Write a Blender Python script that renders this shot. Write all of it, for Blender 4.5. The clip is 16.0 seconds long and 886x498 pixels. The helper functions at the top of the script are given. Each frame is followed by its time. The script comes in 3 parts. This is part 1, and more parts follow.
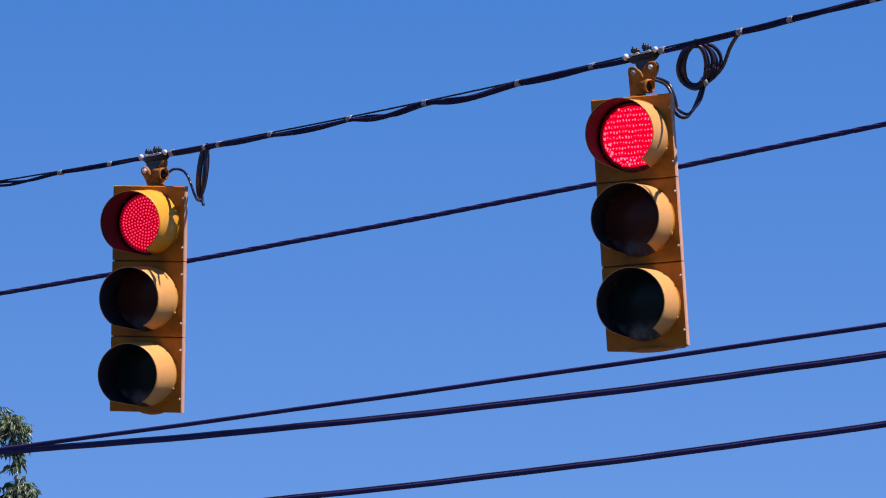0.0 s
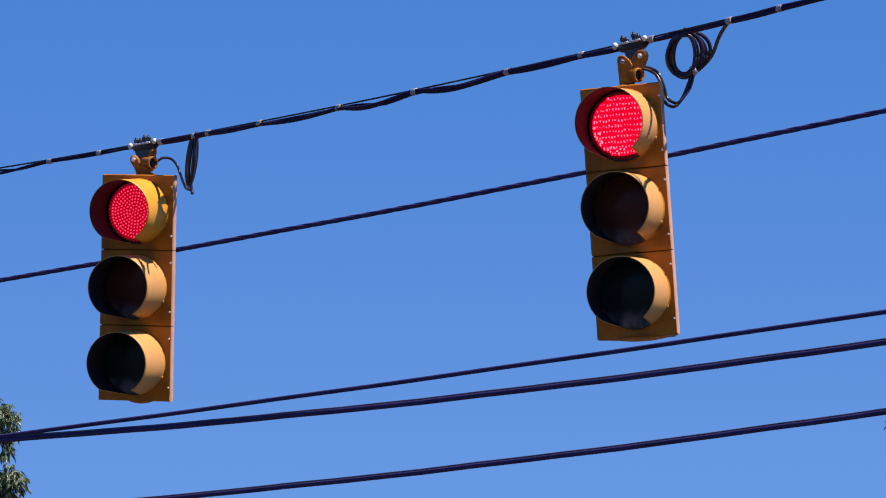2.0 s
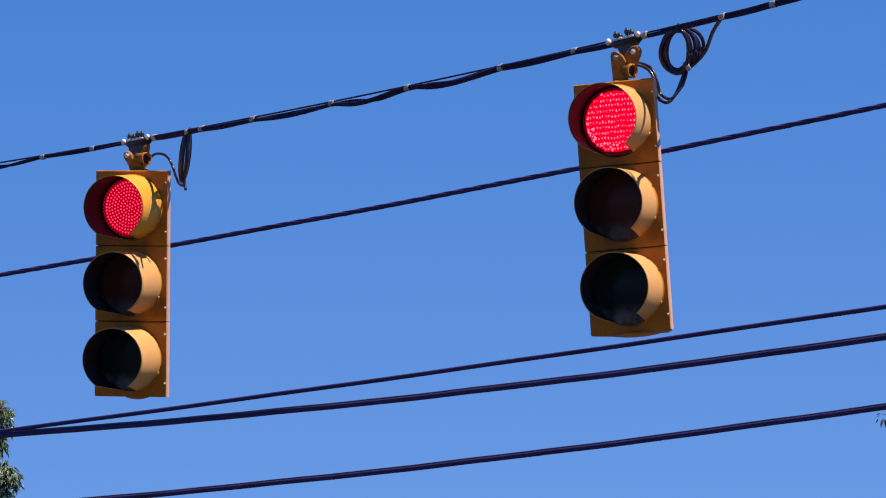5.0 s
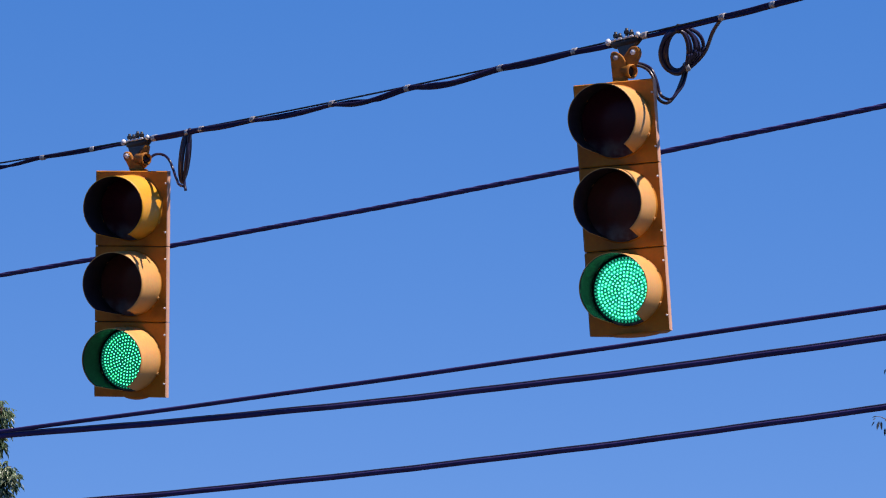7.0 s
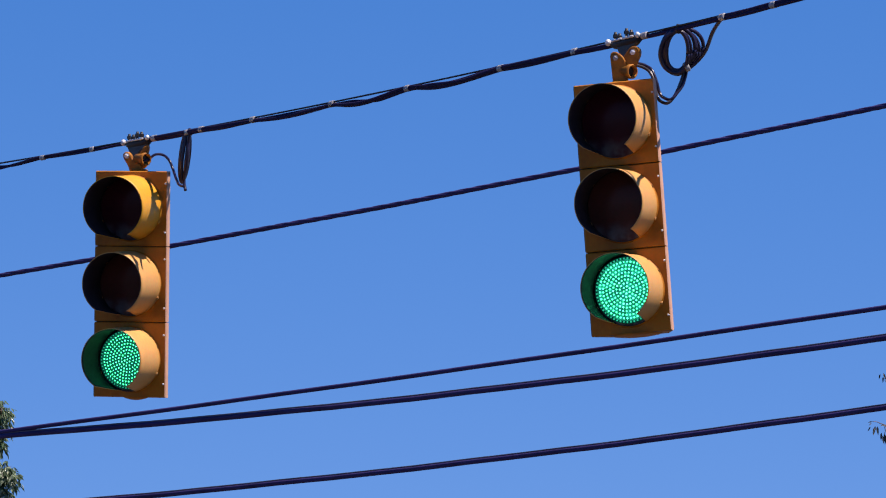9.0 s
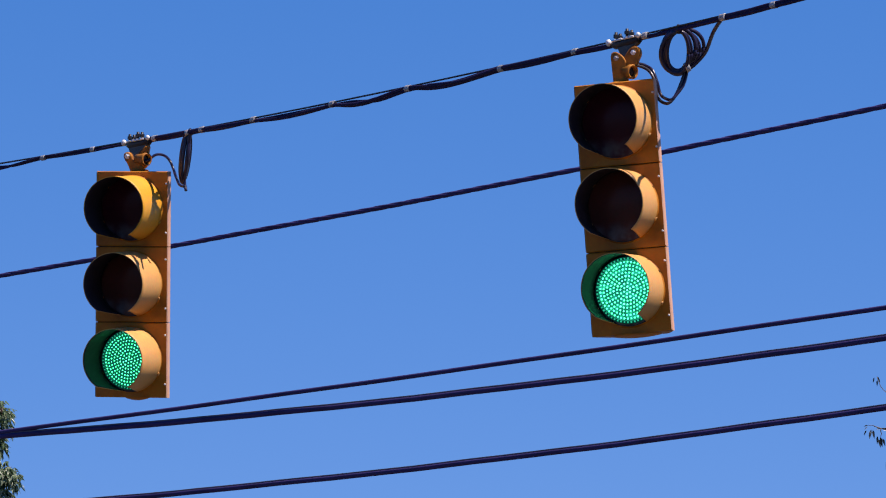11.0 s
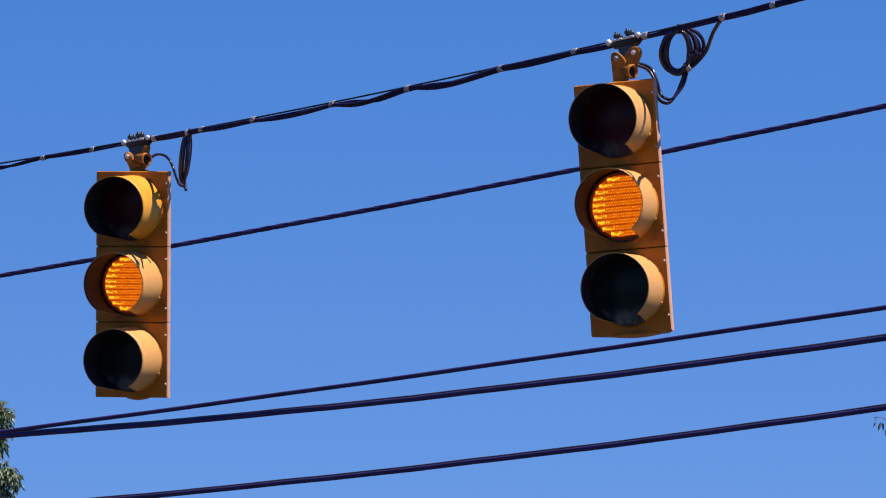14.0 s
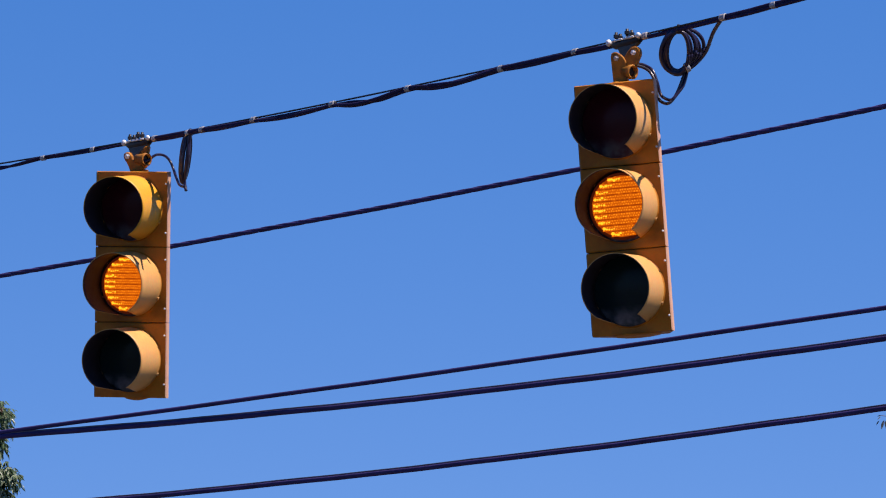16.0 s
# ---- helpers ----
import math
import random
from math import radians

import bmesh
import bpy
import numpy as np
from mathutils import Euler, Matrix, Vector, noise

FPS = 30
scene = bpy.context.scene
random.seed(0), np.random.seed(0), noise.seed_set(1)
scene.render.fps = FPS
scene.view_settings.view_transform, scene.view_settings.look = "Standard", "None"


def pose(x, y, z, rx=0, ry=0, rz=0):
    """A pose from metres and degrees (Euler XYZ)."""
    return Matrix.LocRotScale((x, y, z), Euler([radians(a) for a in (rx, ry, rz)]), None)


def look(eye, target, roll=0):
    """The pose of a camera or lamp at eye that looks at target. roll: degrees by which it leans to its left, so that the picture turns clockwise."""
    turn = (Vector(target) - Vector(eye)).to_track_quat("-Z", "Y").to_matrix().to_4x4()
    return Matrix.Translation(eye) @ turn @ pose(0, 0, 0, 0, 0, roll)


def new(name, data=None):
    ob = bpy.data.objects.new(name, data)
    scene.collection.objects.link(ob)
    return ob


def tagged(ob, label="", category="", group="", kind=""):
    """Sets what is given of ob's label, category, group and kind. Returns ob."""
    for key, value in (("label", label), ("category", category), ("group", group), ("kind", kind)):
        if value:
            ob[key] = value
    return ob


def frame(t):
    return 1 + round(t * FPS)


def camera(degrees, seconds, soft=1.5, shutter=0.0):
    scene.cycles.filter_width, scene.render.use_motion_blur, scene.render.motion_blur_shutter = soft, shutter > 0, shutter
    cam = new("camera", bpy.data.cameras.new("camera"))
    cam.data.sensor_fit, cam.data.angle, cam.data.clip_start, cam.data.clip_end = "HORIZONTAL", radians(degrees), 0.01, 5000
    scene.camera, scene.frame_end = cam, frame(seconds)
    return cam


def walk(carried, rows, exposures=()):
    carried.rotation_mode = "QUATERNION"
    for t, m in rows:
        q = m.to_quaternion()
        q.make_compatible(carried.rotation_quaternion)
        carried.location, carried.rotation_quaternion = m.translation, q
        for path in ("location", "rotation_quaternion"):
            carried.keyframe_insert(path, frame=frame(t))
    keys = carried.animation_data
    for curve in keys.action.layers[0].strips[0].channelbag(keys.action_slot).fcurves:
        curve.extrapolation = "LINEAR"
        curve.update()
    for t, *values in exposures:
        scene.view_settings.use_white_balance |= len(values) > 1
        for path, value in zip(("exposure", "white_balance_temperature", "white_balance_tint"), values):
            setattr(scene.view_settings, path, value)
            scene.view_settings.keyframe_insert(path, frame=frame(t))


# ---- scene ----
# ------------------------------------------------------------------ camera
LENS = 7.523
cam = camera(LENS, 16.0, 1.1)
EYE = (0.0, 0.0, 1.6)
PITCH = 8.584
# seconds, small turn to the left and small turn upwards, in degrees
AIM = [(0.0, 0.1485, 0.1250), (0.5, 0.1210, 0.0956), (1.0, 0.0990, 0.0718), (1.5, 0.0764, 0.0534), (2.0, 0.0550, 0.0300),
       (2.5, 0.0395, 0.0225), (3.0, 0.0320, 0.0152), (3.5, 0.0225, 0.0072), (4.0, 0.0085, 0.0), (4.6, 0.0, -0.004),
       (6.5, -0.0050, -0.0062), (7.0, -0.0040, -0.0015), (8.0, -0.0050, 0.0), (9.0, -0.0050, 0.0), (11.5, 0.0, 0.002),
       (12.5, 0.0, 0.0), (13.2, -0.004, 0.0), (14.2, 0.0, 0.001), (15.3, -0.004, 0.0), (16.0, 0.0, 0.003)]
walk(cam, [(t, pose(*EYE, 90 + PITCH + up, 0, left)) for t, left, up in AIM], exposures=[(0.0, 0.85, 6500, 23), (16.0, 0.85, 6500, 23)])

# ------------------------------------------------------------------ sky and sun
SUN_EL, SUN_AZ = 61.0, 113.0          # azimuth clockwise from the view direction
world = bpy.data.worlds.new("sky")
scene.world = world
world.use_nodes = True
wn, wl = world.node_tree.nodes, world.node_tree.links
sky = wn.new("ShaderNodeTexSky")
sky.sky_type = "NISHITA"
sky.sun_disc = False
sky.sun_elevation, sky.sun_rotation = radians(SUN_EL), radians(SUN_AZ)
sky.altitude, sky.air_density, sky.dust_density, sky.ozone_density = 300, 1.0, 0.1, 1.5
coord = wn.new("ShaderNodeTexCoord")
lift = wn.new("ShaderNodeVectorMath")
lift.operation = "ADD"
lift.inputs[1].default_value = (0, 0, 0.07)
wl.new(coord.outputs["Generated"], lift.inputs[0])
wl.new(lift.outputs[0], sky.inputs["Vector"])
tone = wn.new("ShaderNodeHueSaturation")
tone.inputs["Saturation"].default_value = 1.47
wl.new(sky.outputs[0], tone.inputs["Color"])
clear = wn.new("ShaderNodeMix")
clear.data_type, clear.blend_type = "RGBA", "MULTIPLY"
clear.inputs[0].default_value, clear.inputs[7].default_value = 1.0, (1.078, 0.985, 1.2, 1)
wl.new(tone.outputs[0], clear.inputs[6])
wl.new(clear.outputs[2], wn["Background"].inputs["Color"])
wn["Background"].inputs["Strength"].default_value = 0.0603

sun = new("sun", bpy.data.lights.new("sun", "SUN"))
sun.data.energy, sun.data.angle, sun.data.color = 5.0, radians(0.53), (1.0, 0.92, 0.78)
sv = Vector((math.sin(radians(SUN_AZ)) * math.cos(radians(SUN_EL)), math.cos(radians(SUN_AZ)) * math.cos(radians(SUN_EL)), math.sin(radians(SUN_EL))))
sun.matrix_basis = look(sv * 60, (0, 0, 0))


# ------------------------------------------------------------------ materials
def material(name, colour, rough=0.5, metal=0.0, dark=0.75, grain=60.0, stain=6.0, bump=0.15, spec=0.5, tint=None, wear=0.35):
    """Painted or bare surface: base colour with fine grain and broad stains, and a fine relief."""
    m = bpy.data.materials.new(name)
    m.use_nodes = True
    n, l = m.node_tree.nodes, m.node_tree.links
    b = n["Principled BSDF"]
    b.inputs["Metallic"].default_value = metal
    b.inputs["Specular IOR Level"].default_value = spec
    tc = n.new("ShaderNodeTexCoord")
    fine, broad = n.new("ShaderNodeTexNoise"), n.new("ShaderNodeTexNoise")
    for t, s, d in ((fine, grain, 4), (broad, stain, 5)):
        t.inputs["Scale"].default_value, t.inputs["Detail"].default_value = s, d
        l.new(tc.outputs["Object"], t.inputs["Vector"])
    low = tint or tuple(c * dark for c in colour)
    mix = n.new("ShaderNodeMix")
    mix.data_type = "RGBA"
    mix.inputs[6].default_value, mix.inputs[7].default_value = (*colour, 1), (*low, 1)
    ramp = n.new("ShaderNodeMapRange")
    ramp.inputs[1].default_value, ramp.inputs[2].default_value = 0.42, 0.72
    l.new(broad.outputs["Fac"], ramp.inputs[0])
    l.new(ramp.outputs[0], mix.inputs[0])
    mul = n.new("ShaderNodeMix")
    mul.data_type, mul.blend_type = "RGBA", "MULTIPLY"
    mul.inputs[0].default_value = wear
    l.new(mix.outputs[2], mul.inputs[6])
    l.new(fine.outputs["Color"], mul.inputs[7])
    bright = n.new("ShaderNodeBrightContrast")
    l.new(mul.outputs[2], bright.inputs["Color"])
    l.new(bright.outputs[0], b.inputs["Base Color"])
    rr = n.new("ShaderNodeMapRange")
    rr.inputs[3].default_value, rr.inputs[4].default_value = max(rough - 0.1, 0.02), min(rough + 0.12, 1)
    l.new(fine.outputs["Fac"], rr.inputs[0])
    l.new(rr.outputs[0], b.inputs["Roughness"])
    bp = n.new("ShaderNodeBump")
    bp.inputs["Strength"].default_value, bp.inputs["Distance"].default_value = bump, 0.002
    l.new(fine.outputs["Fac"], bp.inputs["Height"])
    l.new(bp.outputs[0], b.inputs["Normal"])
    return m


def lens_material(name, colour, sheen=0.150):
    """Tinted lens whose lower part is painted patchily paler, as if it mirrored bright ground."""
    m = material(name, colour, 0.2, dark=0.8, bump=0.03, spec=0.10)
    n, l = m.node_tree.nodes, m.node_tree.links
    b = n["Principled BSDF"]
    tint = b.inputs["Base Color"].links[0].from_socket
    tc, split, patch = n.new("ShaderNodeTexCoord"), n.new("ShaderNodeSeparateXYZ"), n.new("ShaderNodeTexNoise")
    patch.inputs["Scale"].default_value, patch.inputs["Detail"].default_value = 16, 3
    l.new(tc.outputs["Object"], split.inputs[0])
    l.new(tc.outputs["Object"], patch.inputs["Vector"])
    low, spots, both = n.new("ShaderNodeMapRange"), n.new("ShaderNodeMapRange"), n.new("ShaderNodeMath")
    for mr, values in ((low, (-0.060, -0.115, 0.0, 1.0)), (spots, (0.36, 0.62, 0.15, 1.0))):
        for k, v in enumerate(values, 1):
            mr.inputs[k].default_value = v
    l.new(split.outputs["Z"], low.inputs[0])
    l.new(patch.outputs["Fac"], spots.inputs[0])
    both.operation = "MULTIPLY"
    l.new(low.outputs[0], both.inputs[0])
    l.new(spots.outputs[0], both.inputs[1])
    # pale grey mixed in low down: the ground's reflection, put into the base colour
    sheen_mix = n.new("ShaderNodeMix")
    sheen_mix.data_type = "RGBA"
    sheen_mix.inputs[7].default_value = (sheen, sheen * 0.94, sheen * 0.97, 1)
    l.new(both.outputs[0], sheen_mix.inputs[0])
    l.new(tint, sheen_mix.inputs[6])
    l.new(sheen_mix.outputs[2], b.inputs["Base Color"])
    return m


def glow(name, colour, strength, second=None, scale=60.0):
    """Lit lamp surface; with a second colour, a cellular sparkle of both."""
    m = bpy.data.materials.new(name)
    m.use_nodes = True
    n, l = m.node_tree.nodes, m.node_tree.links
    n.remove(n["Principled BSDF"])
    e = n.new("ShaderNodeEmission")
    e.inputs["Color"].default_value, e.inputs["Strength"].default_value = (*colour, 1), strength
    if second:
        tc, v = n.new("ShaderNodeTexCoord"), n.new("ShaderNodeTexVoronoi")
        v.inputs["Scale"].default_value = scale
        l.new(tc.outputs["Object"], v.inputs["Vector"])
        mr = n.new("ShaderNodeMapRange")
        mr.inputs[1].default_value, mr.inputs[2].default_value = 0.15, 0.55
        l.new(v.outputs["Distance"], mr.inputs[0])
        mx = n.new("ShaderNodeMix")
        mx.data_type = "RGBA"
        mx.inputs[6].default_value, mx.inputs[7].default_value = (*second, 1), (*colour, 1)
        l.new(mr.outputs[0], mx.inputs[0])
        l.new(mx.outputs[2], e.inputs["Color"])
    l.new(e.outputs[0], n["Material Output"].inputs["Surface"])
    return m


HOUSING = material("aged_yellow_housing", (0.50, 0.168, 0.004), 0.55, dark=0.58, grain=90, stain=9, bump=0.12, spec=0.3)
# bleached plastic, with the look of the sunlit strip put into its colour
EDGE = material("sunlit_bleached_housing_edge", (0.62, 0.34, 0.21), 0.6, dark=0.8, grain=90, stain=12)
VISOR = material("faded_yellow_visor", (0.665, 0.335, 0.090), 0.5, dark=0.85, grain=70, stain=7, bump=0.08, spec=0.35)
VISOR_Y = material("fresh_yellow_visor", (0.72, 0.330, 0.016), 0.5, dark=0.85, grain=70, stain=7, bump=0.08, spec=0.35)
VISOR_IN = material("black_visor_lining", (0.044, 0.034, 0.042), 0.6, dark=0.7, bump=0.1, spec=0.09)
RUBBER = material("black_gasket", (0.012, 0.012, 0.013), 0.6)
BRACKET = material("rusty_yellow_casting", (0.40, 0.148, 0.006), 0.6, spec=0.3, tint=(0.17, 0.055, 0.006), grain=120, stain=25, bump=0.4)
STEEL = material("galvanised_steel", (0.42, 0.41, 0.41), 0.5, metal=0.4, dark=0.7, grain=150, stain=40)
SHINY = material("bright_aluminium", (0.85, 0.84, 0.82), 0.3, metal=0.3, dark=0.85, grain=150, stain=40)
CAST_IRON = material("grey_cast_iron", (0.060, 0.052, 0.042), 0.5, metal=0.3, dark=0.45, grain=150, stain=30, bump=0.4)
IRON = material("dark_iron", (0.022, 0.020, 0.022), 0.5, metal=0.4, dark=0.6, grain=150, stain=40)
CABLE = material("black_cable_sheath", (0.018, 0.013, 0.040), 0.30, dark=0.7, grain=120, stain=12, bump=0.1, spec=0.42)
SPAN_CABLE = material("weathered_black_sheath", (0.022, 0.015, 0.060), 0.7, dark=0.7, grain=120, stain=12, bump=0.15, spec=0.12)
GREY_CABLE = material("aged_grey_cable_sheath", (0.045, 0.037, 0.042), 0.35, dark=0.6, grain=120, stain=12, bump=0.2)
UTILITY = material("dark_utility_cable_sheath", (0.046, 0.034, 0.126), 0.68, dark=0.65, grain=100, stain=4, bump=0.2, spec=0.12)
MESSENGER = material("weathered_messenger_strand", (0.085, 0.070, 0.100), 0.45, metal=0.2, dark=0.5, grain=100, stain=3, bump=0.2)
LENS_R = lens_material("dark_red_lens", (0.062, 0.010, 0.018), 0.085)
LENS_Y = lens_material("dark_amber_lens", (0.100, 0.031, 0.024), 0.110)
LENS_G = lens_material("dark_green_lens", (0.011, 0.028, 0.030))
RED_DOT = glow("red_led", (1.0, 0.040, 0.090), 1.2)
RED_FAINT = glow("red_led_rim", (0.24, 0.003, 0.016), 0.87)
RED_BED = glow("red_led_bed", (0.30, 0.001, 0.010), 0.87)
RED_CELL = glow("red_prism_bed", (0.36, 0.001, 0.008), 1.2)
RED_ROW = glow("red_prism_row", (0.50, 0.001, 0.010), 1.7, second=(0.90, 0.004, 0.024), scale=75)
RED_SPOT = glow("red_prism_spot", (1.0, 0.10, 0.15), 1.6)
GREEN_DOT = glow("green_led", (0.006, 1.0, 0.27), 3.2)
GREEN_CORE = glow("green_led_core", (0.028, 1.0, 0.36), 3.2)
GREEN_FAINT = glow("green_led_rim", (0.003, 0.30, 0.16), 0.95)
GREEN_BED = glow("green_led_bed", (0.0, 0.075, 0.040), 1.0)
GREEN_WASH = glow("green_lens_wash", (0.0, 0.13, 0.072), 1.0, second=(0.0, 0.33, 0.20), scale=45)
AMBER_SPOT = glow("amber_led", (1.0, 0.255, 0.006), 0.62)
AMBER_FLARE = glow("amber_row_end", (1.0, 0.45, 0.014), 0.95)
AMBER_BED = glow("amber_led_bed", (0.22, 0.028, 0.001), 0.87, second=(0.40, 0.070, 0.001), scale=60)
AMBER_RIM = glow("amber_lens_rim", (0.030, 0.004, 0.001), 1.0)
RED_RIM = glow("red_lens_rim", (0.035, 0.001, 0.002), 1.0)
GREEN_RIM = glow("green_lens_rim", (0.0, 0.022, 0.014), 1.0)
AMBER_ROW = glow("amber_led_row", (0.40, 0.072, 0.001), 0.87)
BARK = material("grey_brown_bark", (0.16, 0.115, 0.08), 0.9, dark=0.5, grain=25, stain=5, bump=0.8)
POLE = material("weathered_pole_timber", (0.22, 0.16, 0.11), 0.85, dark=0.6, grain=40, stain=4, bump=0.5)
GROUND = material("sun_bleached_asphalt", (0.056, 0.053, 0.051), 0.9, dark=0.75, grain=30, stain=0.35, bump=0.4)
INSECT = material("dark_insect_shell", (0.03, 0.028, 0.03), 0.4)
WING = material("smoky_insect_wing", (0.16, 0.17, 0.2), 0.3)
WING.node_tree.nodes["Principled BSDF"].inputs["Alpha"].default_value = 0.45


def leaf_material(name, colours):
    m = bpy.data.materials.new(name)
    m.use_nodes = True
    n, l = m.node_tree.nodes, m.node_tree.links
    b = n["Principled BSDF"]
    g = n.new("ShaderNodeNewGeometry")
    r = n.new("ShaderNodeValToRGB")
    r.color_ramp.elements[0].color, r.color_ramp.elements[1].color = (*colours[0], 1), (*colours[-1], 1)
    for i, c in enumerate(colours[1:-1], 1):
        r.color_ramp.elements.new(i / (len(colours) - 1)).color = (*c, 1)
    l.new(g.outputs["Random Per Island"], r.inputs[0])
    l.new(r.outputs[0], b.inputs["Base Color"])
    b.inputs["Roughness"].default_value = 0.36
    tr = n.new("ShaderNodeBsdfTranslucent")
    l.new(r.outputs[0], tr.inputs["Color"])
    mx = n.new("ShaderNodeMixShader")
    mx.inputs[0].default_value = 0.3
    l.new(b.outputs[0], mx.inputs[1])
    l.new(tr.outputs[0], mx.inputs[2])
    l.new(mx.outputs[0], n["Material Output"].inputs["Surface"])
    return m


LEAF = leaf_material("willow_oak_leaf", [(0.022, 0.050, 0.020), (0.065, 0.115, 0.050), (0.125, 0.185, 0.090), (0.28, 0.33, 0.21)])
LEAF_DARK = leaf_material("dark_leaf", [(0.008, 0.014, 0.016), (0.018, 0.026, 0.026), (0.04, 0.05, 0.045), (0.34, 0.36, 0.34)])


# ------------------------------------------------------------------ mesh helpers
def part(name, bm, mats, parent=None, label="", smooth=False):
    """Links a bmesh as one mesh object, under a thing or a part."""
    me = bpy.data.meshes.new(name)
    if smooth:
        for f in bm.faces:
            f.smooth = True
    bm.to_mesh(me)
    bm.free()
    for m in mats if isinstance(mats, (list, tuple)) else [mats]:
        me.materials.append(m)
    ob = new(name, me)
    if parent:
        ob.parent = parent
    if label:
        tagged(ob, label)
    return ob


def box(bm, lo, hi, bevel=0.0, seg=2):
    r = bmesh.ops.create_cube(bm, size=1.0)
    for v in r["verts"]:
        v.co = Vector([lo[i] + (v.co[i] + 0.5) * (hi[i] - lo[i]) for i in range(3)])
    if bevel:
        es = list({e for v in r["verts"] for e in v.link_edges})
        bmesh.ops.bevel(bm, geom=es, offset=bevel, segments=seg, affect="EDGES", profile=0.6)
    return bm


def frames_along(pts):
    """Parallel-transported side vectors along a polyline."""
    out, up = [], Vector((0.13, 0.21, 1)).normalized()
    for i, p in enumerate(pts):
        d = (pts[min(i + 1, len(pts) - 1)] - pts[max(i - 1, 0)]).normalized()
        a = up - d * up.dot(d)
        if a.length < 1e-4:
            a = Vector((1, 0, 0)) - d * d.x
        a.normalize()
        up = a
        out.append((a, d.cross(a)))
    return out


def tube(bm, pts, radius, sides=8, cap=True, mat=0):
    pts = [Vector(p) for p in pts]
    rad = radius if isinstance(radius, (list, tuple)) else [radius] * len(pts)
    rings = []
    for (a, b), p, r in zip(frames_along(pts), pts, rad):
        rings.append([bm.verts.new(p + (a * math.cos(2 * math.pi * k / sides) + b * math.sin(2 * math.pi * k / sides)) * r) for k in range(sides)])
    for r0, r1 in zip(rings, rings[1:]):
        for k in range(sides):
            f = bm.faces.new((r0[k], r0[(k + 1) % sides], r1[(k + 1) % sides], r1[k]))
            f.smooth, f.material_index = True, mat
    if cap:
        for f in (bm.faces.new(rings[0][::-1]), bm.faces.new(rings[-1])):
            f.material_index = mat
    return bm


def curve(pts, per=8):
    """A smooth curve through control points."""
    p = [Vector(q) for q in pts]
    p = [2 * p[0] - p[1]] + p + [2 * p[-1] - p[-2]]
    out = []
    for i in range(1, len(p) - 2):
        a, b, c, d = p[i - 1:i + 3]
        for k in range(per):
            t = k / per
            out.append(0.5 * (2 * b + (c - a) * t + (2 * a - 5 * b + 4 * c - d) * t * t + (3 * b - a - 3 * c + d) * t ** 3))
    return out + [p[-2]]


def lathe(bm, profile, m=Matrix(), sides=32, mat=0, smooth=True):
    """Revolves (radius, height) pairs round the local z axis."""
    rings = [[bm.verts.new(m @ Vector((r * math.cos(2 * math.pi * k / sides), r * math.sin(2 * math.pi * k / sides), h))) for k in range(sides)] for r, h in profile]
    for r0, r1 in zip(rings, rings[1:]):
        for k in range(sides):
            f = bm.faces.new((r0[k], r0[(k + 1) % sides], r1[(k + 1) % sides], r1[k]))
            f.smooth, f.material_index = smooth, mat
    for f in (bm.faces.new(rings[0][::-1]), bm.faces.new(rings[-1])):
        f.material_index = mat
    return bm


def slab(bm, outline, push, bevel=0.003):
    """A plate of any outline, its corners rounded, as thick as push."""
    pts = [Vector(p) for p in outline]
    pts = [a.lerp(b, f) for a, b in zip(pts, pts[1:] + pts[:1]) for f in (0.25, 0.75)]
    push = Vector(push)
    b2 = bmesh.new()
    lo, hi = [b2.verts.new(p) for p in pts], [b2.verts.new(p + push) for p in pts]
    caps = [b2.faces.new(lo[::-1]), b2.faces.new(hi)]
    k = len(pts)
    for i in range(k):
        b2.faces.new((lo[i], lo[(i + 1) % k], hi[(i + 1) % k], hi[i]))
    bmesh.ops.recalc_face_normals(b2, faces=b2.faces)
    bmesh.ops.bevel(b2, geom=[e for f in caps for e in f.edges], offset=bevel, segments=2, affect="EDGES", profile=0.5)
    me = bpy.data.meshes.new("slab")
    b2.to_mesh(me)
    b2.free()
    bm.from_mesh(me)
    bpy.data.meshes.remove(me)
    return bm


# local axes of a signal head: x to its right as seen from before it, y into it, z up.
# its origin is the pivot of the hanger: the front lies FRONT before it and the middle DROP below it.
H, S = 1.067, 0.3556
FRONT, DROP = 0.09, 0.66
FACE = pose(0, 0, 0, 90, 0, 0)       # turns a lathe's axis to point out of the front (towards -y)
LENS_Y0 = -FRONT - 0.012             # rim plane of the lenses
LIT, UNLIT = 0.0, 0.030              # how far the lamp insert is drawn back


def dome(r, radius=0.143, bulge=0.014):
    return bulge * (1 - (r / radius) ** 2)


def ring_spots(rings=10, pitch=0.0149):
    out = [(0, 0)]
    for i in range(1, rings):
        n = round(6.2 * i)
        out += [(i * pitch * math.cos(2 * math.pi * (k + 0.37 * i) / n), i * pitch * math.sin(2 * math.pi * (k + 0.37 * i) / n)) for k in range(n)]
    return out


def diode(bm, x, z, zc, wide, tall, mat):
    """One bright, slightly raised six-sided diode on the domed bed."""
    y = LENS_Y0 - 0.0050 - dome(math.hypot(x, z))
    vs = [bm.verts.new((x + wide * math.cos(k * math.pi / 3), y, zc + z + tall * math.sin(k * math.pi / 3))) for k in range(6)]
    top = bm.verts.new((x, y - 0.4 * min(wide, tall), zc + z))
    for k in range(6):
        bm.faces.new((vs[k], vs[(k + 1) % 6], top)).material_index = mat


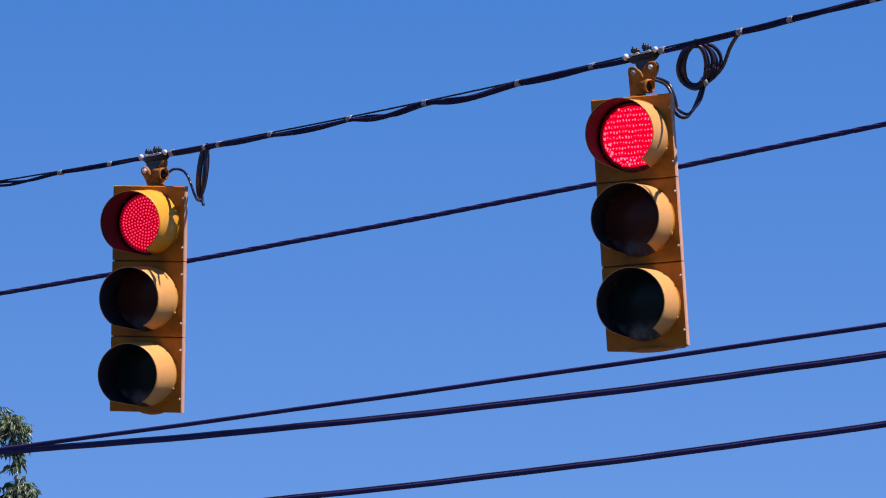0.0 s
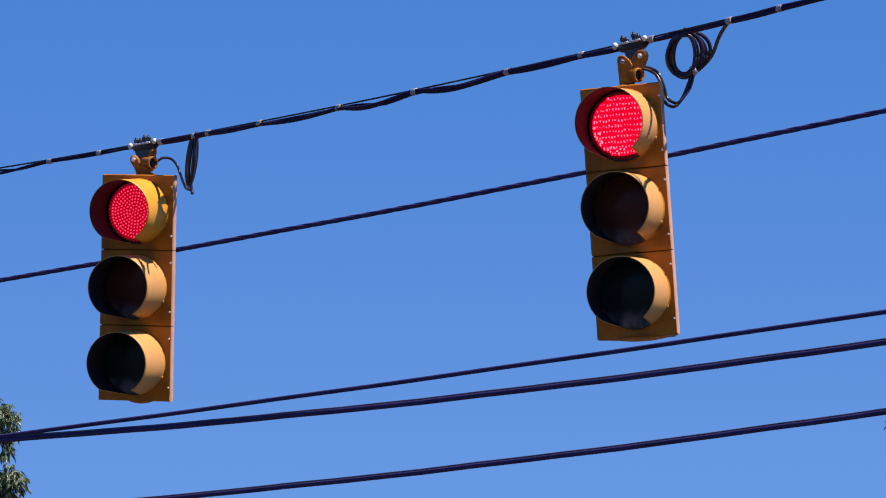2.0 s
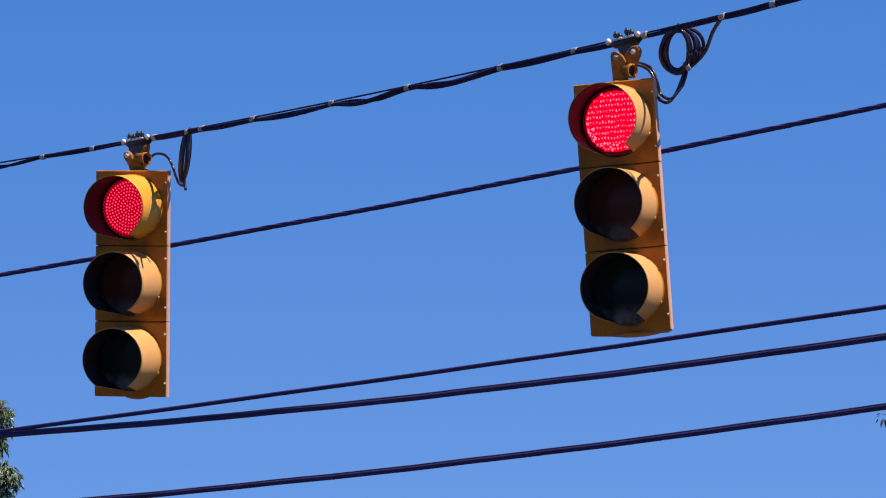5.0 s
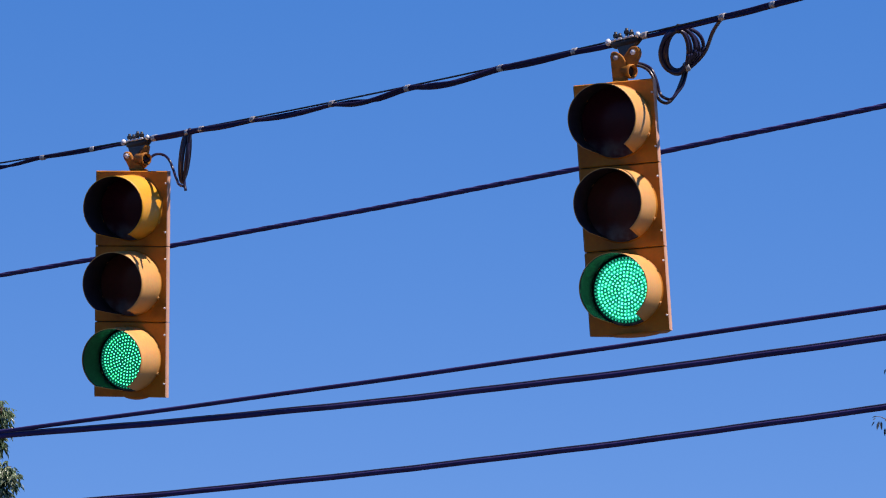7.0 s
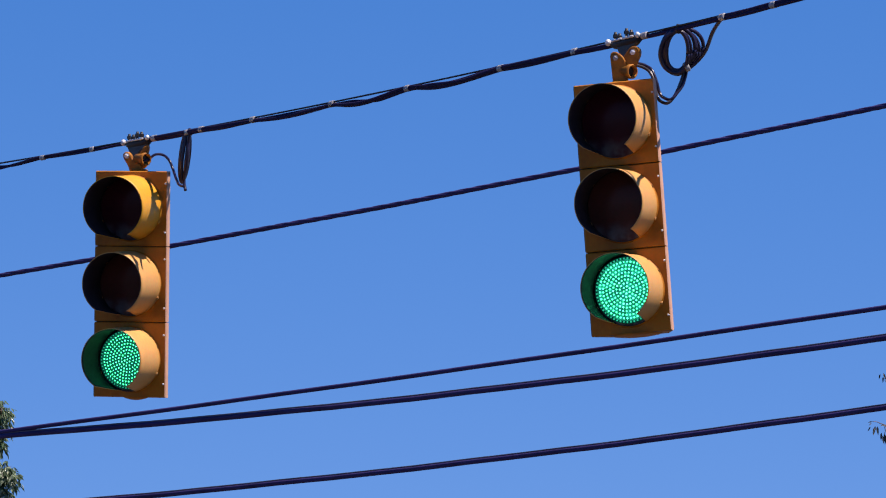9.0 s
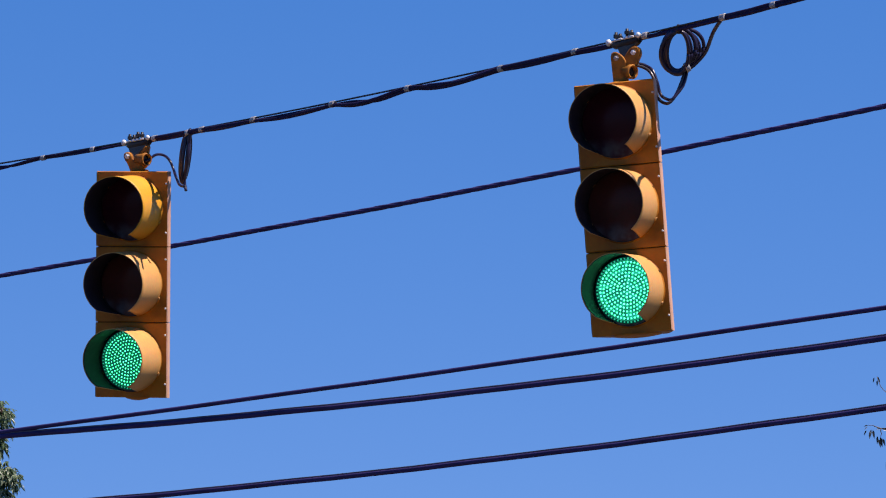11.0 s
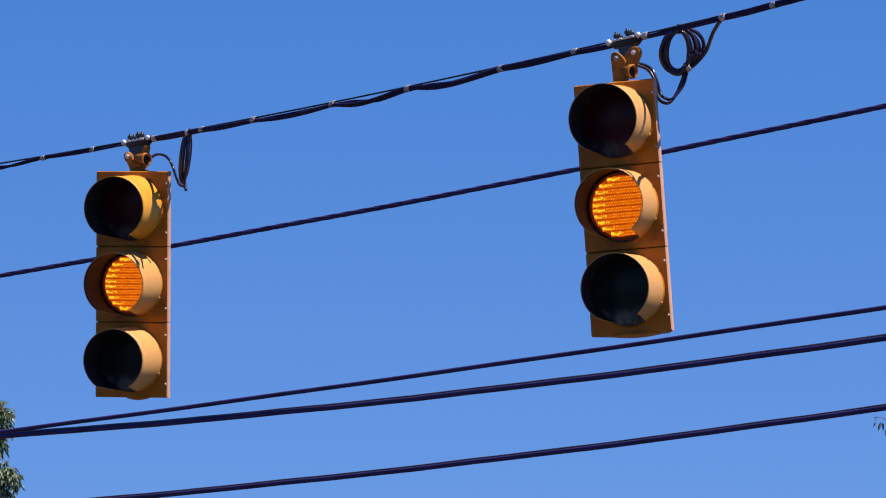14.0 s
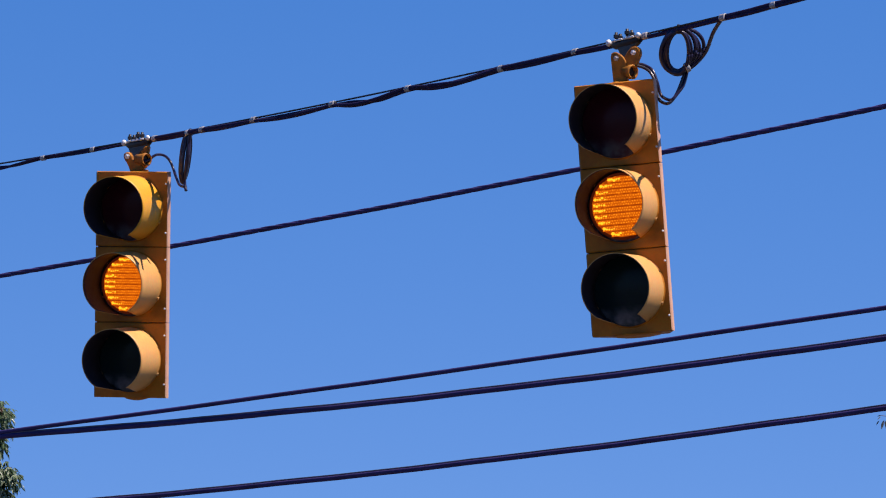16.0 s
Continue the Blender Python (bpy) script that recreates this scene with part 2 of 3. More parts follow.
def row_band(bm, z, zc, half, tall, mat):
    """One glowing row of prisms across the domed bed."""
    n = 14
    lines = []
    for e in (-0.5, 0.5):
        zz = z + e * tall
        lines.append([bm.verts.new((half * (2 * i / n - 1), LENS_Y0 - 0.0045 - dome(math.hypot(half * (2 * i / n - 1), zz)), zc + zz)) for i in range(n + 1)])
    for i in range(n):
        bm.faces.new((lines[0][i], lines[0][i + 1], lines[1][i + 1], lines[1][i])).material_index = mat


def lamp_insert(kind, zc, parent, name):
    """The lit insert of one lens: a glowing bed with its bright diodes. It slides out to the lens when the lamp is on."""
    bm = bmesh.new()
    n = 40
    mats = {"red_rings": (RED_BED, RED_DOT, RED_DOT, RED_FAINT, RED_RIM), "green_rings": (GREEN_BED, GREEN_DOT, GREEN_CORE, GREEN_FAINT, GREEN_RIM),
            "green_wide_rings": (GREEN_WASH, GREEN_DOT, GREEN_CORE, GREEN_FAINT, GREEN_RIM),
            "red_rows": (RED_CELL, RED_SPOT, RED_ROW, RED_SPOT, RED_RIM), "amber_rows": (AMBER_BED, AMBER_SPOT, AMBER_ROW, AMBER_FLARE, AMBER_RIM)}[kind]
    prev = None
    for r in (0.05, 0.09, 0.115, 0.130, 0.1415):
        ring = [bm.verts.new((r * math.cos(2 * math.pi * k / n), LENS_Y0 - 0.004 - dome(r), zc + r * math.sin(2 * math.pi * k / n))) for k in range(n)]
        if prev is None:
            c = bm.verts.new((0, LENS_Y0 - 0.004 - dome(0), zc))
            for k in range(n):
                bm.faces.new((c, ring[k], ring[(k + 1) % n]))
        else:
            for k in range(n):
                bm.faces.new((prev[k], prev[(k + 1) % n], ring[(k + 1) % n], ring[k])).material_index = 4 if r > 0.135 else 0
        prev = ring
    rnd = random.Random(kind)
    if "rings" in kind:
        for x, z in ring_spots():
            r = math.hypot(x, z)
            s = (0.0041 if "wide" in kind else 0.0033 if "green" in kind else 0.0038) * rnd.uniform(0.88, 1.14)
            diode(bm, x, z, zc, s, s, 3 if r > 0.128 else 2 if rnd.random() < 1.1 - r / 0.09 else 1)
    elif kind == "red_rows":
        z = -0.1145
        while z < 0.118:
            half = math.sqrt(0.1275 ** 2 - z * z)
            row_band(bm, z, zc, half, 0.0168, 2)
            x = -half + 0.007
            while x < half - 0.003:
                s = rnd.uniform(0.0020, 0.0034)
                diode(bm, x + rnd.uniform(-0.0022, 0.0022), z + rnd.uniform(-0.003, 0.003), zc, s, s * rnd.uniform(1.0, 2.1), 1)
                x += 0.0136
            z += 0.0228
        for _ in range(26):
            a = radians(rnd.uniform(170, 275))
            r = rnd.uniform(0.100, 0.124)
            s = rnd.uniform(0.0025, 0.0048)
            diode(bm, r * math.cos(a), r * math.sin(a), zc, s, s * 1.2, 1)
    else:
        z = -0.1156
        while z < 0.1165:
            half = math.sqrt(0.1275 ** 2 - z * z)
            row_band(bm, z, zc, half, 0.0205, 2)
            for e, shift in ((-0.0052, 0.0), (0.0052, 0.0055)):
                x = -half + 0.006 + shift
                while x < half - 0.004:
                    s = 0.0033 * rnd.uniform(0.65, 1.2)
                    diode(bm, x + rnd.uniform(-0.001, 0.001), z + e + rnd.uniform(-0.0012, 0.0012), zc, s * 1.1, s, 1)
                    x += 0.011
            for k in range(5):
                s = rnd.uniform(0.0045, 0.0085) * (1.15 - 0.13 * k)
                diode(bm, -half + 0.008 + 0.011 * k, z + rnd.uniform(-0.004, 0.004), zc, s, s * 0.85, 3)
            z += 0.0256
    bmesh.ops.recalc_face_normals(bm, faces=bm.faces)
    return part(name, bm, mats, parent)


def visor_mesh(length, front_half, base_half, r0=0.1535, r1=0.148, thick=0.003, nu=72, nv=10):
    """Open-bottomed tunnel visor: painted outside, black inside, its lower edges cut on a slant."""
    bm = bmesh.new()
    grids = []
    for layer in (0, 1):
        g = []
        for j in range(nv + 1):
            t = j / nv
            half = radians(base_half + (front_half - base_half) * min(1, t * 1.1))
            a0, a1 = -math.pi / 2 + half, 1.5 * math.pi - half
            r = r0 + (r1 - r0) * t - layer * thick
            y = -0.007 - (length - 0.007) * t
            g.append([bm.verts.new((r * math.cos(a0 + (a1 - a0) * i / nu), y, r * math.sin(a0 + (a1 - a0) * i / nu))) for i in range(nu + 1)])
        grids.append(g)
    o, n = grids
    for j in range(nv):
        for i in range(nu):
            f = bm.faces.new((o[j][i], o[j + 1][i], o[j + 1][i + 1], o[j][i + 1]))
            f.smooth = True
            f = bm.faces.new((n[j][i], n[j][i + 1], n[j + 1][i + 1], n[j + 1][i]))
            f.smooth, f.material_index = True, 1
    for i in range(nu):
        bm.faces.new((o[nv][i], n[nv][i], n[nv][i + 1], o[nv][i + 1]))
        bm.faces.new((o[0][i], o[0][i + 1], n[0][i + 1], n[0][i]))
    for j in range(nv):
        bm.faces.new((o[j][0], n[j][0], n[j + 1][0], o[j + 1][0]))
        bm.faces.new((o[j][nu], o[j + 1][nu], n[j + 1][nu], n[j][nu]))
    bmesh.ops.recalc_face_normals(bm, faces=bm.faces)
    # fixing tabs on the base
    for a in (140, 205, -25):
        b2 = bmesh.new()
        box(b2, (0.149, -0.015, -0.007), (0.161, -0.011, 0.007), 0.0015, 1)
        b2.transform(Matrix.Rotation(-radians(a), 4, "Y"))
        me = bpy.data.meshes.new("tab")
        b2.to_mesh(me)
        b2.free()
        bm.from_mesh(me)
        bpy.data.meshes.remove(me)
    return bm


def signal_head(label, kinds, length, front_half, base_half, visor_mats, hanger, cap, rise, W):
    """A three-lamp signal head that hangs from its origin. Returns the thing and its lamp inserts."""
    head = tagged(new("traffic_signal"), label, "traffic light", "signals on the span wire")
    inserts = {}
    # housing: one shell a lamp, narrower towards its back
    for i, colour in enumerate(("red", "amber", "green")):
        zm = -DROP + (1 - i) * S
        zc = zm + rise               # the lens sits a little above the middle of its section
        bm = bmesh.new()
        box(bm, (-W / 2 + 0.002, -FRONT + 0.034, zm - S / 2 + 0.001), (W / 2 - 0.002, -FRONT + 0.20, zm + S / 2 - 0.001), 0.006, 2)
        for v in bm.verts:
            t = max(0, (v.co.y + FRONT - 0.04) / 0.16)
            v.co.x *= 1 - 0.36 * t
        part("shell", bm, HOUSING, head)
        # door: a flanged plate with a round opening for the lens
        bm = bmesh.new()
        n = 64
        hw, hh = W / 2, S / 2 - 0.0016
        def rim(a):
            c, s = math.cos(a), math.sin(a)
            k = min(hw / abs(c) if abs(c) > 1e-6 else 9, hh / abs(s) if abs(s) > 1e-6 else 9)
            return c * k, s * k
        corner = math.atan2(hh, hw)
        angles = sorted([2 * math.pi * k / n for k in range(n)] + [corner, math.pi - corner, math.pi + corner, 2 * math.pi - corner])
        def loop(scale, r, y):
            return [bm.verts.new((*( (rim(a)[0] * scale, 0)[:1] if r is None else (r * math.cos(a),)), y, (zm + rim(a)[1] * scale) if r is None else zc + r * math.sin(a))) for a in angles]
        back, side, edge = loop(1, None, -FRONT + 0.036), loop(1, None, -FRONT + 0.004), loop(0.978, None, -FRONT)
        hole_l, hole, well = loop(1, 0.158, -FRONT), loop(1, 0.152, -FRONT - 0.010), loop(1, 0.144, -FRONT - 0.010)
        deep = loop(1, 0.144, -FRONT + 0.03)
        m = len(angles)
        for a, b, mi in ((back, side, 1), (side, edge, 1), (edge, hole_l, 0), (hole_l, hole, 0), (hole, well, 2), (well, deep, 2)):
            for k in range(m):
                f = bm.faces.new((a[k], b[k], b[(k + 1) % m], a[(k + 1) % m]))
                # only sides on the sun's right get the pale, sunlit-coloured edge
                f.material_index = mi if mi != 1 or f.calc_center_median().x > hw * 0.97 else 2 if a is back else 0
        bmesh.ops.recalc_face_normals(bm, faces=bm.faces)
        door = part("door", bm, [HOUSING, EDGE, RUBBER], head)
        for dz in (-0.112, 0.118):
            bm = bmesh.new()
            lathe(bm, [(0.0048, 0), (0.0048, 0.004), (0.0034, 0.008), (0.001, 0.009)], pose(W / 2 - 0.010, -FRONT, zm + dz) @ FACE, 8, smooth=False)
            part("door_screw", bm, SHINY, door, "bright steel door screw")
        for sx in (-1, 1):
            bm = bmesh.new()
            lathe(bm, [(0.008, 0), (0.008, 0.07)], pose(-W / 2 - 0.001, -FRONT + 0.042, zm + sx * 0.11 - 0.035), 8)
            part("hinge", bm, HOUSING, door)
        # thin black strip added on the left edge to draw its shaded line
        bm = bmesh.new()
        box(bm, (-W / 2 - 0.003, -FRONT + 0.006, zm - S / 2 + 0.006), (-W / 2 + 0.002, -FRONT + 0.03, zm + S / 2 - 0.006), 0.002, 1)
        part("shade_strip", bm, RUBBER, door, "dark strip drawn as the shade on the left door edge")
        # lens, dark while its lamp is off
        bm = bmesh.new()
        lathe(bm, [(0.148, -0.007), (0.148, -0.0005)] + [(0.143 * k / 6, dome(0.143 * k / 6)) for k in range(6, 0, -1)] + [(0.003, dome(0))], FACE, 48)
        part("lens", bm, (LENS_R, LENS_Y, LENS_G)[i], head, ("dark red lens", "dark amber lens", "dark green lens")[i]).location = (0, LENS_Y0, zc)
        inserts[colour] = lamp_insert(kinds[i], zc, head, colour + "_lamp")
        vis = part("visor", visor_mesh(length, front_half, base_half), [visor_mats[i], VISOR_IN], head)
        vis.location = (0, -FRONT, zc)
        for a in (140, 205, -25):
            bm = bmesh.new()
            lathe(bm, [(0.0034, 0), (0.0034, 0.002), (0.0016, 0.003)], pose(0.157 * math.cos(radians(a)), -0.0145, 0.157 * math.sin(radians(a))) @ FACE, 8)
            part("visor_screw", bm, VISOR, vis, "painted visor screw")
    # top plate and bottom boss
    bm = bmesh.new()
    lathe(bm, [(cap, 0.004), (cap, -0.001), (cap * 0.86, -0.005), (cap * 0.5, -0.010), (0.01, -0.0125)], pose(0.0, 0.0, -DROP - H / 2), 28)
    part("bottom_cap", bm, HOUSING, head)
    for z in (-DROP + S / 2, -DROP - S / 2):
        bm = bmesh.new()
        box(bm, (-W / 2 + 0.006, -FRONT + 0.014, z - 0.008), (W / 2 - 0.006, -FRONT + 0.15, z + 0.008), 0.001, 1)
        for v in bm.verts:
            v.co.x *= 1 - 0.36 * max(0, (v.co.y + FRONT - 0.04) / 0.16)
        part("seam_gasket", bm, RUBBER, head, "black gasket between two lamp sections")
    hanger(head)
    return head, inserts


def wire_entrance(head, m):
    """Short threaded nozzle with its black grommet."""
    bm = bmesh.new()
    lathe(bm, [(0.024, -0.05), (0.026, -0.004), (0.031, 0.002), (0.031, 0.018), (0.028, 0.021), (0.023, 0.019), (0.021, -0.02)], m, 24)
    nozzle = part("wire_entrance", bm, BRACKET, head)
    bm = bmesh.new()
    lathe(bm, [(0.0222, 0.000), (0.0215, 0.004), (0.012, 0.005)], m, 20)
    part("grommet", bm, RUBBER, nozzle)


def pivot_bolt(head, x, y, z, r, mat):
    bm = bmesh.new()
    lathe(bm, [(r * 1.5, 0), (r * 1.5, 0.0025), (r, 0.0025), (r, 0.009), (r * 0.5, 0.011)], pose(x, y, z) @ FACE, 6, smooth=False)
    part("pivot_bolt", bm, mat, head, "hexagonal pivot bolt")


def hanger_plate(head):
    """Cast strap that widens into two lobes, with a wire entrance at its side."""
    z0 = -DROP + H / 2
    bm = bmesh.new()
    lathe(bm, [(0.046, 0), (0.046, 0.005), (0.034, 0.009), (0.03, 0.009)], pose(0.006, 0.01, z0), 24)
    part("hub", bm, BRACKET, head)
    bm = bmesh.new()
    slab(bm, [(-0.022, -0.016, z0 - 0.012), (-0.025, -0.016, -0.05), (-0.027, -0.016, 0.0), (-0.006, -0.016, 0.010), (0.018, -0.016, -0.006), (0.036, -0.016, -0.028), (0.044, -0.016, -0.06), (0.040, -0.016, z0 - 0.012)], (0, 0.026, 0), 0.004)
    part("strap", bm, BRACKET, head)
    bm = bmesh.new()
    slab(bm, [(0.012, -0.006, -0.085), (0.020, -0.006, -0.030), (0.050, -0.006, 0.012), (0.072, -0.006, 0.026), (0.100, -0.006, 0.018), (0.106, -0.006, -0.010), (0.090, -0.006, -0.040), (0.076, -0.006, -0.070), (0.050, -0.006, -0.098)], (0, 0.030, 0), 0.006)
    part("ear", bm, BRACKET, head)
    wire_entrance(head, pose(0.054, -0.014, -0.083, 98, 0, 58))
    pivot_bolt(head, -0.002, -0.016, -0.020, 0.008, STEEL)
    pivot_bolt(head, 0.072, -0.006, -0.002, 0.0082, SHINY)


def hanger_fork(head):
    """Forked casting that widens upwards, with a wire entrance at its side."""
    z0 = -DROP + H / 2
    bm = bmesh.new()
    lathe(bm, [(0.044, 0), (0.044, 0.005), (0.036, 0.009), (0.03, 0.009)], pose(-0.006, 0.02, z0), 24)
    part("hub", bm, BRACKET, head)
    bm = bmesh.new()
    slab(bm, [(-0.042, 0.0, z0 - 0.012), (-0.058, 0.0, -0.096), (-0.080, 0.0, -0.066), (-0.080, 0.0, -0.044), (-0.060, 0.0, -0.034), (-0.042, 0.0, -0.046), (-0.030, 0.0, -0.075), (0.000, 0.0, -0.080), (0.032, 0.0, z0 - 0.012)], (0, 0.030, 0), 0.006)
    part("fork_arm", bm, BRACKET, head)
    bm = bmesh.new()
    slab(bm, [(-0.014, 0.006, z0 + 0.012), (-0.012, 0.006, -0.075), (0.004, 0.006, -0.040), (0.020, 0.006, -0.010), (0.046, 0.006, -0.004), (0.042, 0.006, -0.036), (0.034, 0.006, -0.070), (0.032, 0.006, z0 + 0.012)], (0, 0.032, 0), 0.006)
    part("fork_arm", bm, BRACKET, head)
    wire_entrance(head, pose(0.030, -0.010, -0.071, 92, 0, 60))
    pivot_bolt(head, -0.060, 0.0, -0.056, 0.009, SHINY)


# ------------------------------------------------------------------ ground
bm = bmesh.new()
bmesh.ops.create_grid(bm, x_segments=40, y_segments=40, size=2400)
ground = tagged(part("ground", bm, GROUND), "sun-bleached grey asphalt of the junction below the wires", "ground", kind="structure")

# ------------------------------------------------------------------ span wire frame
SPAN_O = Vector((-1.449, 31.332, 6.839))
SPAN_E = Vector((0.55652, -0.83083, 0))
SPAN_N = Vector((0.83083, 0.55652, 0))           # away from the camera
OVER_HANGERS = 1.0042                            # brings the wire right above the pivots of the hangers


def span_z(s):
    return 0.003 - 0.04444 * s + 0.003627 * s * s


def on_span(s, dz=0.0, out=0.0, follow=True):
    """A point s metres along the span wire, dz above it (or above its left clamp), out metres towards the camera."""
    p = SPAN_O + SPAN_E * s + Vector((0, 0, (span_z(s) if follow else 0) + dz)) - SPAN_N * out
    return Vector(EYE) + (p - Vector(EYE)) * OVER_HANGERS


# ------------------------------------------------------------------ the two signal heads
def head_pose(x, y, z, yaw, pit, rol, sway):
    """The pose of a head whose front's middle is at x, y, z, swung sideways round its pivot."""
    turn = Matrix.Rotation(radians(yaw), 4, "Z") @ Matrix.Rotation(radians(pit), 4, "X") @ Matrix.Rotation(radians(rol), 4, "Y")
    pivot = Vector((x, y, z + EYE[2])) + turn.to_3x3() @ Vector((0, FRONT, DROP))
    return Matrix.Translation(pivot) @ Matrix.Rotation(radians(sway), 4, "Y") @ turn


head_near, lamps_near = signal_head("weathered yellow three-lamp signal head hanging from span wire beside coiled cable", ("red_rows", "amber_rows", "green_wide_rings"), 0.2285, 37, 26, (VISOR, VISOR, VISOR), hanger_plate, 0.108, 0.006, 0.350)
head_far, lamps_far = signal_head("weathered yellow three-lamp signal head on forked hanger, top visor brighter yellow", ("red_rings", "amber_rows", "green_rings"), 0.2515, 31, 13, (VISOR_Y, VISOR, VISOR), hanger_fork, 0.056, 0.002, 0.360)
NEAR = (0.7575, 28.0, 4.403, -16.67, 5.32, -2.66)
FAR = (-1.4655, 31.343, 4.564, -18.01, 8.04, 3.22)
SWAY_NEAR = [(0.0, 0.44), (0.5, 0.08), (1.0, 0.03), (1.5, 0.30), (2.0, 0.19), (2.5, 0.17), (3.0, 0.32), (3.5, 0.13), (4.0, 0.14), (4.6, 0.3), (5.2, 0.08), (5.8, 0.32), (6.5, 0.50),
             (7.0, 0.34), (7.5, -0.28), (8.0, -0.08), (8.5, 0.32), (9.0, 0.0), (9.5, -0.1), (10.2, 0.2), (10.8, 0.05), (11.5, -0.03), (12.0, -0.02), (12.5, -0.05), (13.0, 0.02),
             (13.5, 0.16), (14.0, 0.07), (14.5, -0.06), (15.0, 0.16), (15.5, 0.32), (16.0, -0.02)]
SWAY_FAR = [(0.0, 0.42), (0.5, 0.46), (1.0, -0.28), (1.5, -0.30), (2.0, 0.50), (2.5, 0.28), (3.0, -0.29), (3.5, -0.06), (4.0, 0.24), (4.5, 0.0), (5.0, -0.18), (5.5, 0.0), (6.0, 0.15), (6.5, 0.09),
            (7.0, -0.09), (7.5, -0.08), (8.0, -0.12), (8.5, -0.02), (9.0, 0.06), (9.7, -0.15), (10.4, 0.15), (11.0, -0.2), (11.5, 0.25), (12.0, -0.52), (12.5, 0.02), (13.0, 0.47),
            (13.5, -0.11), (14.0, -0.32), (14.5, 0.22), (15.0, 0.08), (15.5, -0.12), (16.0, 0.06)]


# ------------------------------------------------------------------ span wire, cables, ties
def span_wire():
    thing = tagged(new("span_wire"), "steel span wire with black signal cables lashed by metal ties", "wire")
    ss = [-11 + 0.25 * k for k in range(97)]
    bm = bmesh.new()
    tube(bm, [on_span(s, 0.007) for s in ss], 0.0045, 6)
    part("messenger", bm, IRON, thing, "thin dark steel strand")
    ties = [-2.2, -1.6, -0.856, -0.389, 0.177, 0.598, 1.045, 1.712, 2.328, 3.060, 3.621, 4.136, 4.689, 5.042, 5.6, 6.2, 6.9]
    sag = {(1.712, 2.328): 0.030, (2.328, 3.060): 0.029, (1.045, 1.712): 0.011, (-1.6, -0.856): 0.026, (0.598, 1.045): 0.007, (3.060, 3.621): 0.006, (3.621, 4.136): 0.006}
    for c, (r, ang, pull) in enumerate(((0.0092, 200, 1.0), (0.0086, 275, 0.06), (0.0088, 330, 0.75))):
        pts = []
        for s in [-11 + 0.05 * k for k in range(481)]:
            d = 0.0
            if c == 2 and s < 0.1:
                continue
            for a, b in zip(ties, ties[1:]):
                if a <= s <= b:
                    u = (s - a) / (b - a)
                    d = sag.get((a, b), 0.003) * math.sin(math.pi * u ** 0.85) ** 1.3 * (pull + (0.8 - pull) * min(1, max(0, 2.5 * u - 0.6)) * (sag.get((a, b), 0) > 0.02))
            twist = radians(ang + 90 * math.sin(s * 2.1 + c) + 40 * math.sin(s * 0.9))
            gap = 0.0062
            pts.append(on_span(s, -0.001 + gap * math.sin(twist) - d, gap * math.cos(twist) + 0.2 * d))
        bm = bmesh.new()
        tube(bm, pts, [r * (0.72 if q.x < SPAN_O.x - 0.05 else 1) for q in pts], 7)
        part("cable", bm, SPAN_CABLE, thing)
    for s in ties:
        bm = bmesh.new()
        p0, p1 = on_span(s - 0.018, -0.001), on_span(s + 0.018, -0.001)
        tube(bm, [p0, p0 + (p1 - p0) * 0.1, p0 + (p1 - p0) * 0.42, p0 + (p1 - p0) * 0.5, p0 + (p1 - p0) * 0.58, p0 + (p1 - p0) * 0.9, p1], [0.0138, 0.0154, 0.0154, 0.0140, 0.0154, 0.0154, 0.0138] if s > 0.1 else [0.011, 0.0130, 0.0130, 0.0115, 0.0130, 0.0130, 0.011], 10)
        part("tie", bm, STEEL, thing, "galvanised metal cable tie")
    return thing


span_wire()


def span_clamp(s, lift, label, bolts, tongue):
    """Three-bolt iron clamp on the span wire with bright end caps and a hanging tongue. bolts: (along, height); tongue: outline (along, up)."""
    thing = tagged(new("span_clamp"), label, "clamp", "clamps on the span wire")
    bm = bmesh.new()
    tube(bm, [on_span(s + d, lift - 0.004) for d in (-0.10, -0.075, 0.075, 0.10)], [0.012, 0.022, 0.022, 0.012], 10)
    part("saddle", bm, IRON, thing)
    bm = bmesh.new()
    slab(bm, [on_span(s + d, lift + up, 0.012) for d, up in tongue], SPAN_N * 0.022, 0.004)
    part("tongue", bm, CAST_IRON, thing, "grey cast-iron tongue")
    for d, tall in bolts:
        bm = bmesh.new()
        base = on_span(s + d, lift, 0.016)
        tube(bm, [base, base + Vector((0, 0, tall))], 0.0070, 8)
        lathe(bm, [(0.0115, tall - 0.024), (0.0115, tall - 0.010)], Matrix.Translation(base), 6, smooth=False)
        bolt = part("bolt", bm, IRON, thing)
        bm = bmesh.new()
        a, b = on_span(s + d - 0.016, lift + 0.007, 0.024), on_span(s + d + 0.024, lift + 0.008, 0.024)
        tube(bm, [a, a.lerp(b, 0.15), a.lerp(b, 0.85), b], [0.003, 0.0055, 0.0055, 0.003], 8)
        part("washer_plate", bm, SHINY, bolt, "bright plated washer strip")
    for d, z, r in ((-0.108, 0.006, 0.0135), (0.108, 0.010, 0.0115)):
        bm = bmesh.new()
        c = on_span(s + d, lift + z, 0.018)
        lathe(bm, [(r * math.cos(a), 1.15 * r * math.sin(a)) for a in (-1.35, -0.8, -0.3, 0.2, 0.7, 1.3)], Matrix.Translation(c), 14)
        part("end_cap", bm, SHINY, thing, "bright metal end cap")
    return thing


